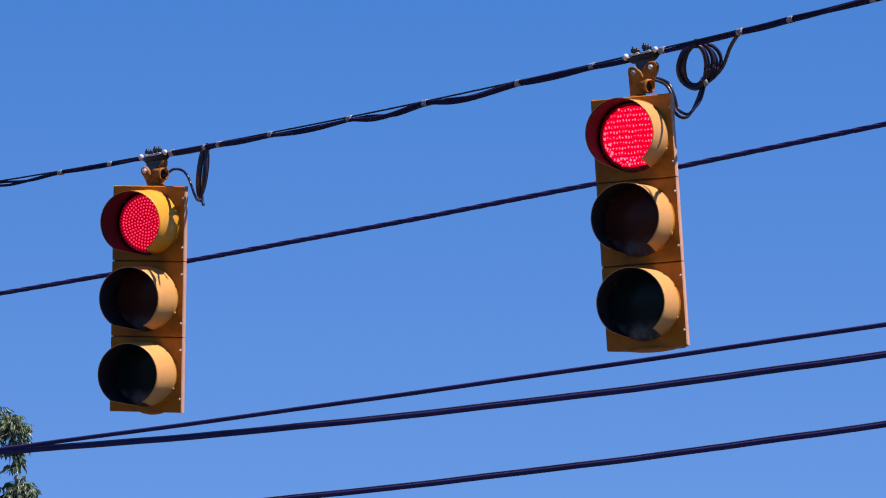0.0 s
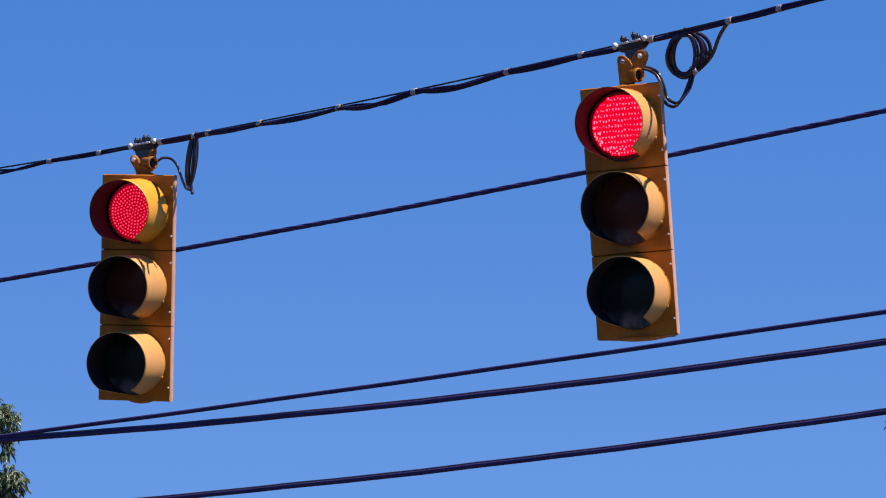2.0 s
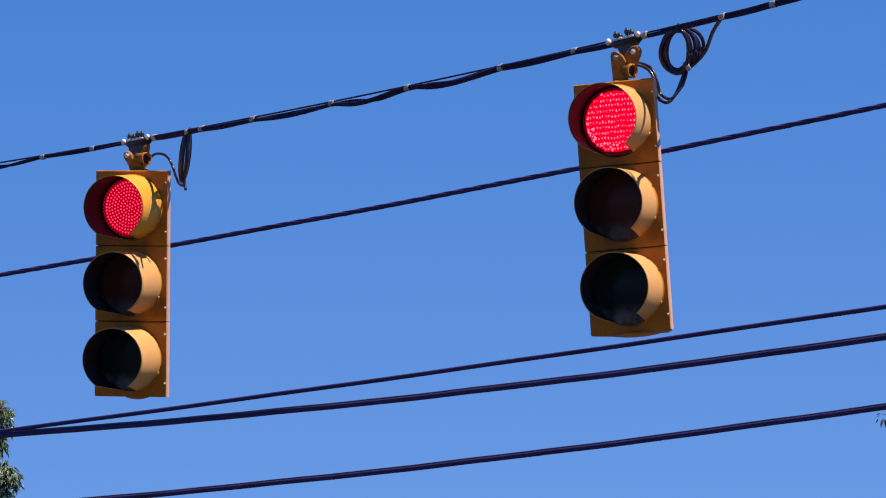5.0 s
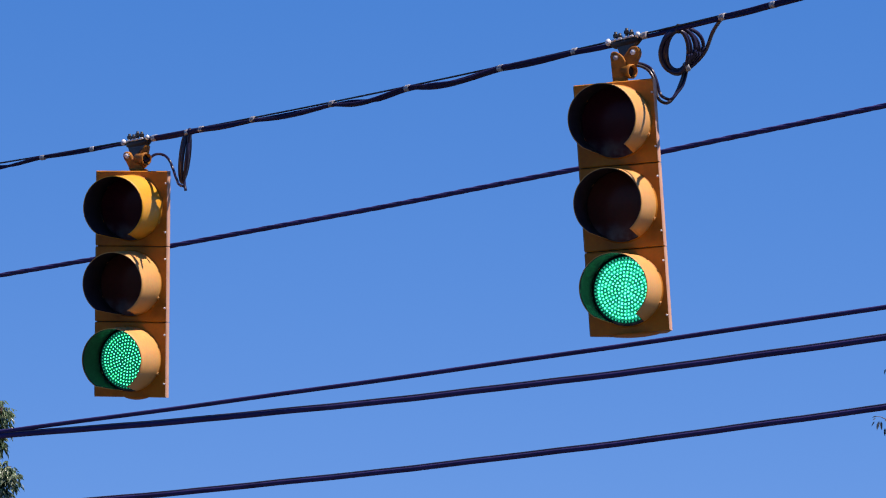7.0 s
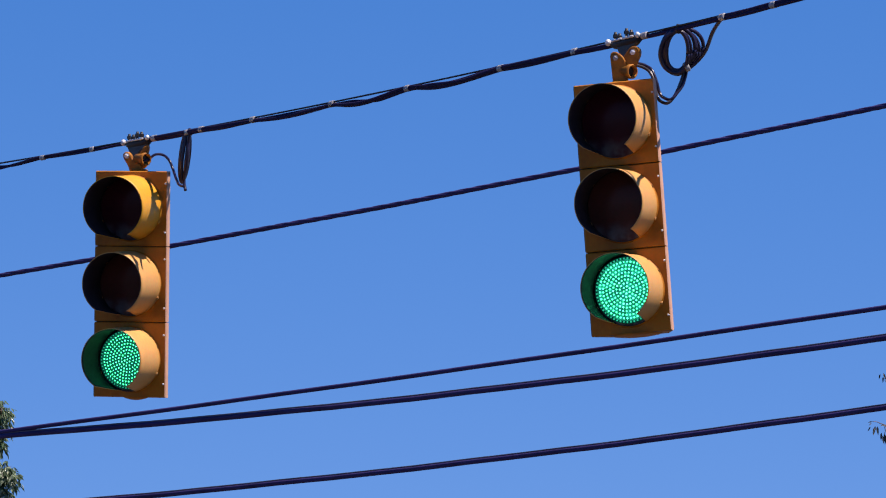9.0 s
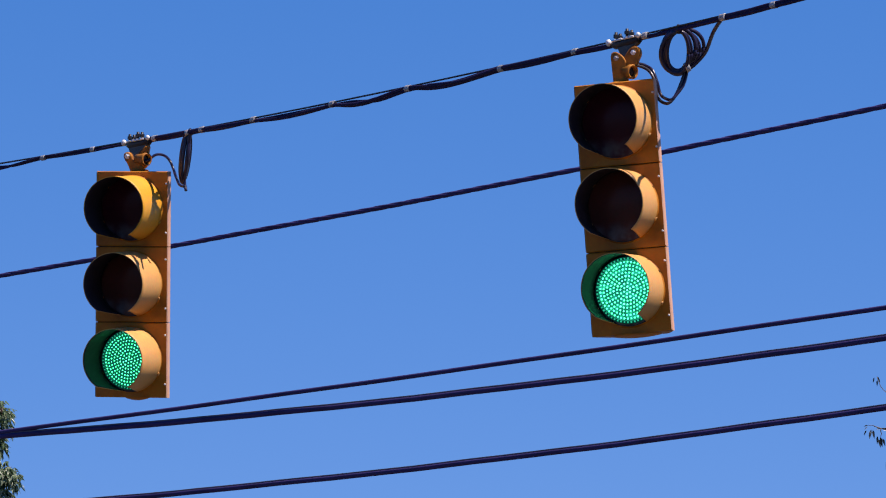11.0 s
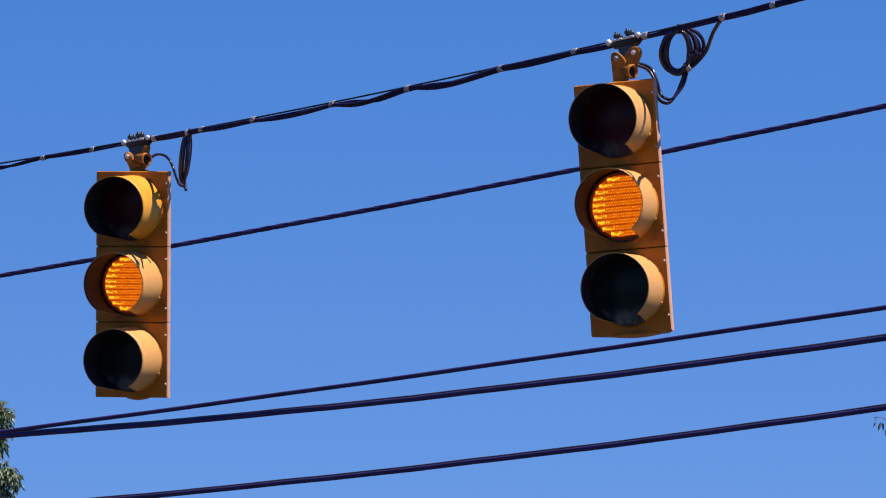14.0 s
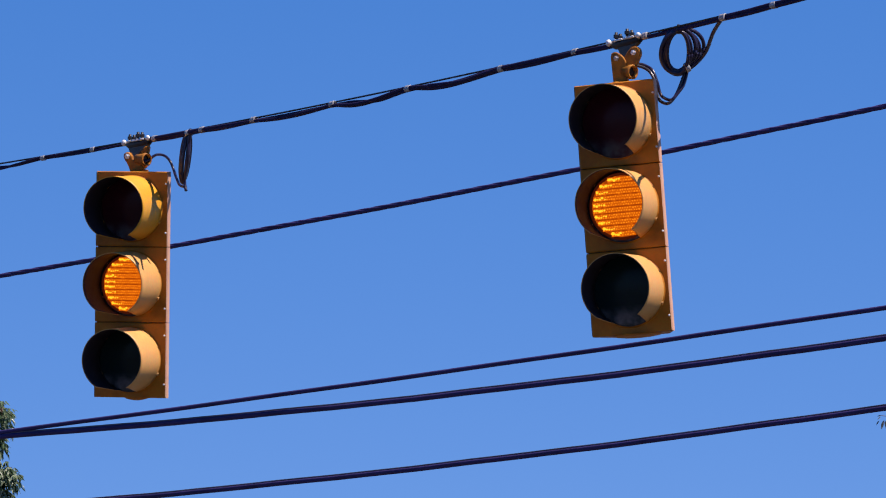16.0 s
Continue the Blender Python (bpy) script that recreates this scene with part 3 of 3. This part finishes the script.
span_clamp(0.032, -0.006, "dark iron span clamp with bright caps, above forked hanger", ((-0.057, 0.042), (-0.019, 0.036), (0.017, 0.047), (0.054, 0.042)),
           ((-0.086, 0.0), (-0.078, -0.028), (-0.052, -0.064), (-0.012, -0.090), (0.010, -0.066), (0.030, -0.046), (0.082, -0.030), (0.098, -0.004)))
span_clamp(3.999, -0.006, "dark iron span clamp with upright bolts and bright caps", ((-0.055, 0.044), (-0.025, 0.034), (0.025, 0.049), (0.059, 0.038)),
           ((-0.070, -0.004), (-0.046, -0.036), (-0.028, -0.066), (-0.003, -0.092), (0.018, -0.082), (0.029, -0.054), (0.044, -0.034), (0.086, -0.026), (0.096, -0.006)))


# ------------------------------------------------------------------ cable coil and drip loops
def hung(p, back=0.0):
    """A point of the hanging coil, swung back towards the signal hanger the lower it hangs."""
    depth = 27.87 + 0.45 * (6.70 - p.z) + back
    return Vector(EYE) + (p - Vector(EYE)) * (depth / p.y)


def recede(p, d):
    """A point moved d metres further off along the line from the eye."""
    v = p - Vector(EYE)
    return Vector(EYE) + v * (1 + d / v.length)


def coil_near():
    thing = tagged(new("cable_coil"), "coil of black signal cable tied to the span wire", "cable")
    rnd = random.Random(4)
    for k in range(6):
        f = k / 5
        left, right = 4.244 + 0.046 * ((k * 5) % 6) / 5, 4.446 + 0.100 * f + rnd.uniform(-0.006, 0.006)
        top, low = -0.128 + rnd.uniform(-0.012, 0.004), -0.308 + rnd.uniform(-0.016, 0.012)
        pts = []
        for i in range(45):
            t = 2 * math.pi * i / 44
            c, q = math.cos(t), math.sin(t)
            reach = right + (4.448 - right) * min(1, max(0, -q - 0.1) * 1.5)
            along = 4.371 + ((4.371 - left) if c < 0 else (reach - 4.371)) * c + 0.010 * q
            pts.append(hung(on_span(along, (top + low) / 2 + (top - low) / 2 * q - 0.018 * c, 0, False), 0.012 * (k - 2.5) * (0.7 + 0.5 * c)))
        bm = bmesh.new()
        tube(bm, pts, 0.0085, 7)
        part("turn", bm, CABLE, thing)
    for s, z, r, mat in ((4.374, -0.128, 0.021, IRON), (4.432, -0.298, 0.022, STEEL)):
        bm = bmesh.new()
        c = hung(on_span(s, z, 0.0, False), -0.02)
        d = (Vector((0.8, 0, 0)) + Vector((0, 0, 0.45 if z < -0.2 else -0.1))).normalized()
        tube(bm, [c - d * 0.010, c - d * 0.007, c + d * 0.007, c + d * 0.010], [r * 0.85, r, r, r * 0.85], 10)
        part("strap", bm, mat, thing, "metal strap round the coil" if mat is STEEL else "black tape round the coil")
    bm = bmesh.new()
    tube(bm, curve([on_span(4.684, -0.127, 0.0, False), on_span(4.622, -0.18, 0.005, False).lerp(hung(on_span(4.622, -0.18, 0, False)), 0.35), hung(on_span(4.56, -0.255, 0, False), -0.03), hung(on_span(4.47, -0.30, 0, False)), hung(on_span(4.40, -0.31, 0, False))]), 0.0085, 7)
    part("tail", bm, CABLE, thing)
    return thing


def at_head(head, x, y, z):
    """A point given from the middle of a head's front, with the head at rest."""
    return head_pose(*head, 0) @ Vector((x, y - FRONT, z - DROP))


def drip_depth(i, last):
    """How far the i-th point of a drip loop hangs back, as it leaves the hanger and comes round to the coil."""
    return 0.11 * min(1, i / 2.5) * (1 if i < 0.6 * last else 0.45 + 0.55 * (last - i) / (0.4 * last))


def drip_near():
    thing = tagged(new("drip_loop"), "black cable loop running from coil into the signal hanger", "cable")
    way = [(0.037, 0.07, 0.588), (0.065, 0.05, 0.589), (0.101, 0.02, 0.593), (0.139, 0.0, 0.578), (0.168, -0.02, 0.554), (0.187, -0.03, 0.511), (0.190, -0.03, 0.468), (0.206, -0.04, 0.430), (0.262, -0.13, 0.408), (0.298, -0.15, 0.432), (0.334, -0.18, 0.478), (0.3665, -0.205, 0.535)]
    for o in (0.0, 0.016):
        bm = bmesh.new()
        pts = [at_head(NEAR, x + o * (0.75 - 0.3 * (z > 0.5)), y + o * 0.5, z + o * (0.5 if i < 5 else 0.9 if z < 0.46 else 0)) for i, (x, y, z) in enumerate(way)]
        pts = [recede(q, drip_depth(i, 11)).lerp(hung(q), max(0, i - 6) / 5) for i, q in enumerate(pts)]
        tube(bm, curve(pts), 0.0068, 7)
        part("cable", bm, CABLE if o else GREY_CABLE, thing)
    return thing


def coil_far():
    thing = tagged(new("cable_coil"), "narrow hanging bundle of black cable tied to the span wire", "cable")
    back = Vector((-0.039, 1, 0.168)) * 0.085
    for k, (w, deep, lean) in enumerate(((0.010, 0.058, 0.0), (0.028, 0.036, -0.006), (0.040, -0.030, 0.000), (0.048, -0.062, -0.012), (0.020, 0.012, 0.008))):
        c = 0.447 + 0.003 * k + lean
        pts = [on_span(c + 0.022, -0.020, 0.0, False)]
        for i in range(29):
            a = math.pi / 2 + 2 * math.pi * i / 28
            open_up = math.sin((a - math.pi / 2) / 2) ** 2 * (1 - math.sin((a - math.pi / 2) / 2) ** 4) * 2.6
            pts.append(on_span(c + w * math.cos(a) + 0.022 * math.sin(a), -0.140 + 0.112 * math.sin(a) + 0.005 * k, 0.004 * (k - 1.5) * math.cos(a), False) + Vector((0.039, -1, -0.168)) * (deep * open_up - 0.09 * (0.5 - 0.5 * math.sin(a))))
        bm = bmesh.new()
        tube(bm, pts, 0.0078, 7)
        part("turn", bm, CABLE, thing)
    bm = bmesh.new()
    tube(bm, curve([on_span(0.441, -0.2, 0.0, False) + back, on_span(0.444, -0.255, 0.0, False) + back, on_span(0.456, -0.292, 0.0, False) + back]), 0.0075, 7)
    part("tail", bm, CABLE, thing)
    bm = bmesh.new()
    tube(bm, [on_span(0.473, -0.012, 0.0, False), on_span(0.478, -0.034, 0.0, False)], 0.019, 10)
    part("strap", bm, STEEL, thing, "metal strap round the bundle")
    return thing


def drip_far():
    thing = tagged(new("drip_loop"), "black cable running from hanging bundle into the signal hanger", "cable")
    way = [(0.032, 0.07, 0.578), (0.062, 0.05, 0.586), (0.106, 0.03, 0.610), (0.152, 0.02, 0.607), (0.195, -0.02, 0.581), (0.217, -0.03, 0.541), (0.250, -0.08, 0.501), (0.303, -0.18, 0.468), (0.336, -0.21, 0.460)]
    bm = bmesh.new()
    tube(bm, curve([recede(at_head(FAR, *q), drip_depth(i, 8)) for i, q in enumerate(way)]), 0.0065, 7)
    part("cable", bm, CABLE, thing)
    return thing


coil_near()
drip_near()
coil_far()
drip_far()

# ------------------------------------------------------------------ utility cables behind
UTIL_O, UTIL_D = Vector((0, 38.0, EYE[2])), Vector((0.64279, -0.76604, 0))


def utility_cable(label, a, b, c, radius, strands=1):
    """A sagging cable in the plane of the pole line, plain or of twisted strands."""
    thing = tagged(new("utility_cable"), label, "cable", "cables on the utility poles")
    step = 0.25 if strands == 1 else 0.07
    ss = [-16 + step * k for k in range(int(30 / step) + 1)]
    off = 0 if strands == 1 else radius * 0.68
    for k in range(strands):
        bm = bmesh.new()
        pts = []
        for s in ss:
            t = 2 * math.pi * (k / strands + s / 0.6)
            pts.append(UTIL_O + UTIL_D * s + Vector((0.766 * off * math.cos(t), 0.643 * off * math.cos(t), a + b * s + c * s * s + off * math.sin(t) + 0.001 * math.sin(s * 3.1))))
        tube(bm, pts, radius, 10 if strands == 1 else 7)
        part("strand" if strands > 1 else "sheath", bm, UTILITY, thing)
    return thing


utility_cable("dark twisted bundle cable strung between utility poles", 6.04549, 0.00353, 0.00182, 0.0092, 4)
utility_cable("thin dark telephone cable strung between utility poles", 5.03106, -0.00981, 0.00073, 0.0135)
def lashed_cable(label, a, b, c, radius):
    """A sagging sheathed cable hung close under its messenger strand."""
    thing = tagged(new("utility_cable"), label, "cable", "cables on the utility poles")
    def at(s, up=0.0):
        return UTIL_O + UTIL_D * s + Vector((0, 0, a + b * s + c * s * s + up + 0.0012 * math.sin(s * 3.1) + 0.0008 * math.sin(s * 7.7)))
    ss = [-16 + 0.25 * k for k in range(121)]
    bm = bmesh.new()
    tube(bm, [at(s, -0.0045) for s in ss], radius * 0.80, 12)
    part("sheath", bm, UTILITY, thing)
    bm = bmesh.new()
    tube(bm, [at(s, radius * 0.66) for s in ss], radius * 0.33, 8)
    part("messenger", bm, MESSENGER, thing, "thin weathered messenger strand")
    return thing


lashed_cable("thick dark telephone cable hung under its messenger strand", 4.8995, -0.02582, 0.00311, 0.0198)
lashed_cable("dark sheathed cable with messenger strand, lowest on the utility poles", 4.49802, -0.01594, 0.00275, 0.0183)


# ------------------------------------------------------------------ poles that carry the wires
def timber_pole(x, y, top, label):
    bm = bmesh.new()
    tube(bm, [(x, y, -0.3), (x, y, 2), (x + 0.02, y, 5), (x, y, top)], [0.17, 0.16, 0.14, 0.12], 14)
    return tagged(part("utility_pole", bm, POLE), label, "pole", "poles that carry the wires")


for s in (-16, 14):
    p = UTIL_O + UTIL_D * s
    timber_pole(p.x, p.y, 8.6, "weathered round timber utility pole carrying the cables")
for s in (-11, 13):
    p = on_span(s)
    timber_pole(p.x, p.y, p.z + 0.5, "weathered round timber pole holding the span wire")


# ------------------------------------------------------------------ trees
def add_leaf(vs, fs, p, d, n, length, width):
    """A narrow pointed leaf, folded along its midrib, its tip bent down."""
    side = d.cross(n).normalized()
    k = len(vs)
    fold, bend = n * width * 0.22, Vector((0, 0, -0.16 * length))
    vs.append(p)
    for f, w in ((0.3, 0.5), (0.68, 0.36)):
        c = p + d * length * f + bend * f * f
        vs += [c + side * width * w + fold, c, c - side * width * w + fold]
    vs.append(p + d * length + bend)
    fs += [(k, k + 1, k + 2), (k, k + 2, k + 3), (k + 1, k + 4, k + 5, k + 2), (k + 2, k + 5, k + 6, k + 3), (k + 4, k + 7, k + 5), (k + 5, k + 7, k + 6)]


def spray(vs, fs, rnd, centre, radius, count, length, width, droop=0.9):
    """Drooping twiglets about a centre, each with a row of hanging leaves."""
    left = count
    while left > 0:
        out = Vector((rnd.gauss(0, 1), rnd.gauss(0, 1), rnd.gauss(0.15, 0.8))).normalized()
        start = centre + out * radius * rnd.uniform(0.05, 0.55)
        reach = radius * rnd.uniform(0.35, 0.6)
        for k in range(9):
            f = k / 8
            p = start + out * reach * f + Vector((0, 0, -0.5 * reach * f * f))
            d = (out * rnd.uniform(0.1, 0.7) + Vector((rnd.uniform(-0.55, 0.55), rnd.uniform(-0.55, 0.55), rnd.uniform(-0.35, 0.45) - droop))).normalized()
            n = Vector((rnd.uniform(-1, 1), rnd.uniform(-1, 1), rnd.uniform(-0.2, 1))).normalized()
            s = rnd.uniform(0.65, 1.2)
            add_leaf(vs, fs, p, d, n, length * s, width * s)
        left -= 9


def mesh_of(name, vs, fs, mat, parent, label=""):
    me = bpy.data.meshes.new(name)
    me.from_pydata([tuple(v) for v in vs], [], fs)
    me.materials.append(mat)
    ob = new(name, me)
    ob.parent = parent
    return tagged(ob, label, kind="stuff")


def limb(bm, a, b, r0, r1, rnd, bow=0.12):
    a, b = Vector(a), Vector(b)
    l = (b - a).length
    pts = curve([a, a.lerp(b, 0.35) + Vector((rnd.uniform(-bow, bow), rnd.uniform(-bow, bow), bow * 0.6)) * l, a.lerp(b, 0.7) + Vector((rnd.uniform(-bow, bow), rnd.uniform(-bow, bow), bow * 0.5)) * l, b], 4)
    tube(bm, pts, [r0 + (r1 - r0) * i / (len(pts) - 1) for i in range(len(pts))], 7)


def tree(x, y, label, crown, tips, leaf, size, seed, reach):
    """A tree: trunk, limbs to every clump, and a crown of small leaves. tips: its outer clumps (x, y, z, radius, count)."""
    rnd = random.Random(seed)
    thing = tagged(new("tree"), label, "tree", "trees behind the wires")
    thing.location = (x, y, 0)
    bm = bmesh.new()
    top = crown[1] + crown[2] * 0.4
    tube(bm, [(0, 0, -0.2), (0, 0, 0.15), (0.03, 0.02, 1.2), (-0.05, 0.04, 3), (0.06, 0, top)], [0.30, 0.22, 0.18, 0.14, 0.04], 12)
    part("trunk", bm, BARK, thing)
    vs, fs, bm = [], [], bmesh.new()
    clumps = []
    for _ in range(int(crown[3])):
        o = Vector((rnd.gauss(0, 1), rnd.gauss(0, 1), rnd.gauss(0, 1))).normalized() * rnd.uniform(0.55, 1.0)
        p = Vector((o.x * crown[0], o.y * crown[0], crown[1] + o.z * crown[2]))
        if p.x * reach[0] > reach[1]:
            continue
        clumps.append((p, rnd.uniform(0.25, 0.5), 120))
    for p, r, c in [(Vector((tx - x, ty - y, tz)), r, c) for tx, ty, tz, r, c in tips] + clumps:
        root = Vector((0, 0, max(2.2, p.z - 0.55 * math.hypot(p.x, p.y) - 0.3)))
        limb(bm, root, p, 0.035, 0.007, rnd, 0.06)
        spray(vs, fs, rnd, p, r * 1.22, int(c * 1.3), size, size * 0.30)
        for _ in range(5):
            q = p + Vector((rnd.gauss(0, 1), rnd.gauss(0, 1), rnd.gauss(0, 1))).normalized() * r * 0.8
            tube(bm, [p, (p + q) / 2 + Vector((0, 0, 0.02)), q], [0.006, 0.004, 0.002], 4)
    part("limbs", bm, BARK, thing)
    mesh_of("crown", vs, fs, leaf, thing)
    return thing


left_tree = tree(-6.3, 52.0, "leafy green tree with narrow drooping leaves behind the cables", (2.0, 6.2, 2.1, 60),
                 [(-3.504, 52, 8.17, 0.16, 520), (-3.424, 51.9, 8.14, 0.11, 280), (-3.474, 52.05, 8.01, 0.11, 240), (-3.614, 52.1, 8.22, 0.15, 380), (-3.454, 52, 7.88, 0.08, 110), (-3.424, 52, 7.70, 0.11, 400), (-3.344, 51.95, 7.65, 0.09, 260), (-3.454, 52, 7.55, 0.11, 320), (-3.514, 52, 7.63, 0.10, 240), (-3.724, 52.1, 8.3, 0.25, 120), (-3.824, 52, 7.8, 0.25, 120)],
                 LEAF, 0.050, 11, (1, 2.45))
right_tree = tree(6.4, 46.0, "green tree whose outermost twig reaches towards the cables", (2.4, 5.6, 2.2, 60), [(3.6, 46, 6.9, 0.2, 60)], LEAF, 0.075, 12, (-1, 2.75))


def hanging_twig():
    """The outermost twig of the second tree, moved by the wind. Its origin is its foremost leaf."""
    rnd = random.Random(21)
    bm = bmesh.new()
    limb(bm, (0.72, 0, -0.10), (0.125, 0, -0.028), 0.012, 0.004, rnd, 0.05)
    for a, b in (((0.125, 0, -0.028), (0.034, 0, 0.0)), ((0.40, 0, -0.06), (0.12, 0, 0.33)), ((0.40, 0, -0.08), (0.16, 0, -0.25)), ((0.125, 0, -0.028), (0.115, 0, -0.085))):
        limb(bm, a, b, 0.004, 0.0016, rnd, 0.10)
    twig = part("twig", bm, BARK, right_tree, "thin bending twig with a few dark leaves")
    vs, fs = [], []
    near = [(0.034, 0.0, -1, -0.1, 0.030), (0.022, -0.036, -0.7, -1, 0.036), (0.030, -0.012, -0.9, -0.6, 0.026), (0.056, -0.03, -0.3, -1, 0.060), (0.066, -0.034, 0.1, -1, 0.058), (0.046, -0.045, -0.2, -1, 0.044),
            (0.125, -0.028, -1, 0.1, 0.036), (0.125, -0.028, 0.9, -0.3, 0.042), (0.095, -0.08, -0.1, -1, 0.050), (0.115, -0.085, 0.15, -1, 0.066), (0.13, -0.095, 0.3, -1, 0.052), (0.1, -0.1, 0.2, -1, 0.055),
            (0.15, -0.25, -0.2, -1, 0.055), (0.165, -0.26, 0.2, -1, 0.06), (0.10, 0.33, -0.3, -1, 0.035), (0.12, 0.335, 0.4, -0.9, 0.045), (0.12, 0.31, -0.1, -1, 0.04)]
    near += [(rnd.uniform(0.16, 0.5), rnd.uniform(-0.34, 0.05), rnd.uniform(-0.6, 0.6), -1, rnd.uniform(0.04, 0.07)) for _ in range(60)]
    for px, pz, dx, dz, l in near:
        add_leaf(vs, fs, Vector((px, rnd.uniform(-0.01, 0.01), pz)), Vector((dx, rnd.uniform(-0.3, 0.3), dz)).normalized(), Vector((rnd.uniform(-0.6, 0.6), -1, rnd.uniform(-0.3, 0.6))).normalized(), l, l * 0.30)
    mesh_of("twig_leaves", vs, fs, LEAF_DARK, twig)
    return twig


TWIG = hanging_twig()
TWIG_HOME = (2.922 - 6.4, 0.0, 7.343)


# ------------------------------------------------------------------ dragonfly
def dragonfly():
    thing = tagged(new("dragonfly"), "small dark dragonfly in flight near the wires", "insect")
    bm = bmesh.new()
    tube(bm, [(-0.030, 0, 0), (-0.02, 0, 0.0005), (0.0, 0, 0.001), (0.006, 0, 0.001), (0.012, 0, 0.0), (0.015, 0, 0)], [0.0006, 0.0009, 0.0011, 0.0024, 0.0024, 0.001], 8)
    part("body", bm, INSECT, thing)
    for sx in (-1, 1):
        for dx in (0.0, 0.009):
            bm = bmesh.new()
            tip = Vector((dx + (0.002 if dx else -0.001), -0.010 * sx, 0.021 * sx))
            a = Vector((dx, 0, 0.001))
            vs = [bm.verts.new(v) for v in (a, a.lerp(tip, 0.45) + Vector((0.002, 0, 0)), tip, a.lerp(tip, 0.5) - Vector((0.002, 0, 0)))]
            bm.faces.new(vs)
            part("wing", bm, WING, thing)
    return thing


FLY = dragonfly()


# ------------------------------------------------------------------ what moves
def lamp_rows(times):
    """Rows that slide a lamp insert between lit and unlit; times: seconds at which it switches, and whether it then is lit."""
    rows, state = [], times[0][1]
    rows.append((0.0, pose(0, LIT if state else UNLIT, 0)))
    for t, on in times[1:]:
        rows += [(t - 0.0334, pose(0, LIT if state else UNLIT, 0)), (t, pose(0, LIT if on else UNLIT, 0))]
        state = on
    rows.append((16.0, pose(0, LIT if state else UNLIT, 0)))
    return rows


def motions():
    walk(head_near, [(t, head_pose(*NEAR, a)) for t, a in SWAY_NEAR])
    walk(head_far, [(t, head_pose(*FAR, a)) for t, a in SWAY_FAR])
    for lamps in (lamps_near, lamps_far):
        walk(lamps["red"], lamp_rows([(0.0, True), (5.2, False)]))
        walk(lamps["green"], lamp_rows([(0.0, False), (5.3, True), (12.4667, False)]))
        walk(lamps["amber"], lamp_rows([(0.0, False), (12.5667, True)]))
    x, y, z = TWIG_HOME
    wind = [(0, 0.069, 0.042), (1.5, 0.066, 0.027), (2.5, 0.062, 0.035), (3.4, 0.062, 0.046), (4.2, 0.058, 0.054), (6.3, 0.042, 0.042), (7.0, 0.027, 0.035), (7.4, 0.023, 0.027), (7.8, 0.015, 0.019), (8.2, 0.008, 0.008), (8.6, 0.0, 0.0), (9.0, 0.0, 0.0), (10.2, -0.023, -0.015), (11.4, -0.035, -0.027), (12.0, 0.004, 0.012), (13.0, 0.019, 0.035), (14.0, 0.035, 0.031), (14.6, 0.046, 0.042), (15.2, 0.05, 0.042), (16.0, 0.058, 0.046)]
    walk(TWIG, [(t, pose(x + dx, y, z + dz, 0, (dx - 0.02) * 60, 0)) for t, dx, dz in wind])
    fly = [(0.0, -2.6, 5.6), (12.3, -2.2, 5.62), (12.4, -1.62, 5.0), (12.5, -1.369, 4.91), (12.6, -1.72, 4.84), (12.8, -2.5, 4.9), (16.0, -2.9, 5.6)]
    walk(FLY, [(t, pose(fx, 22.0, fz, 0, 2, 0)) for t, fx, fz in fly])


motions()
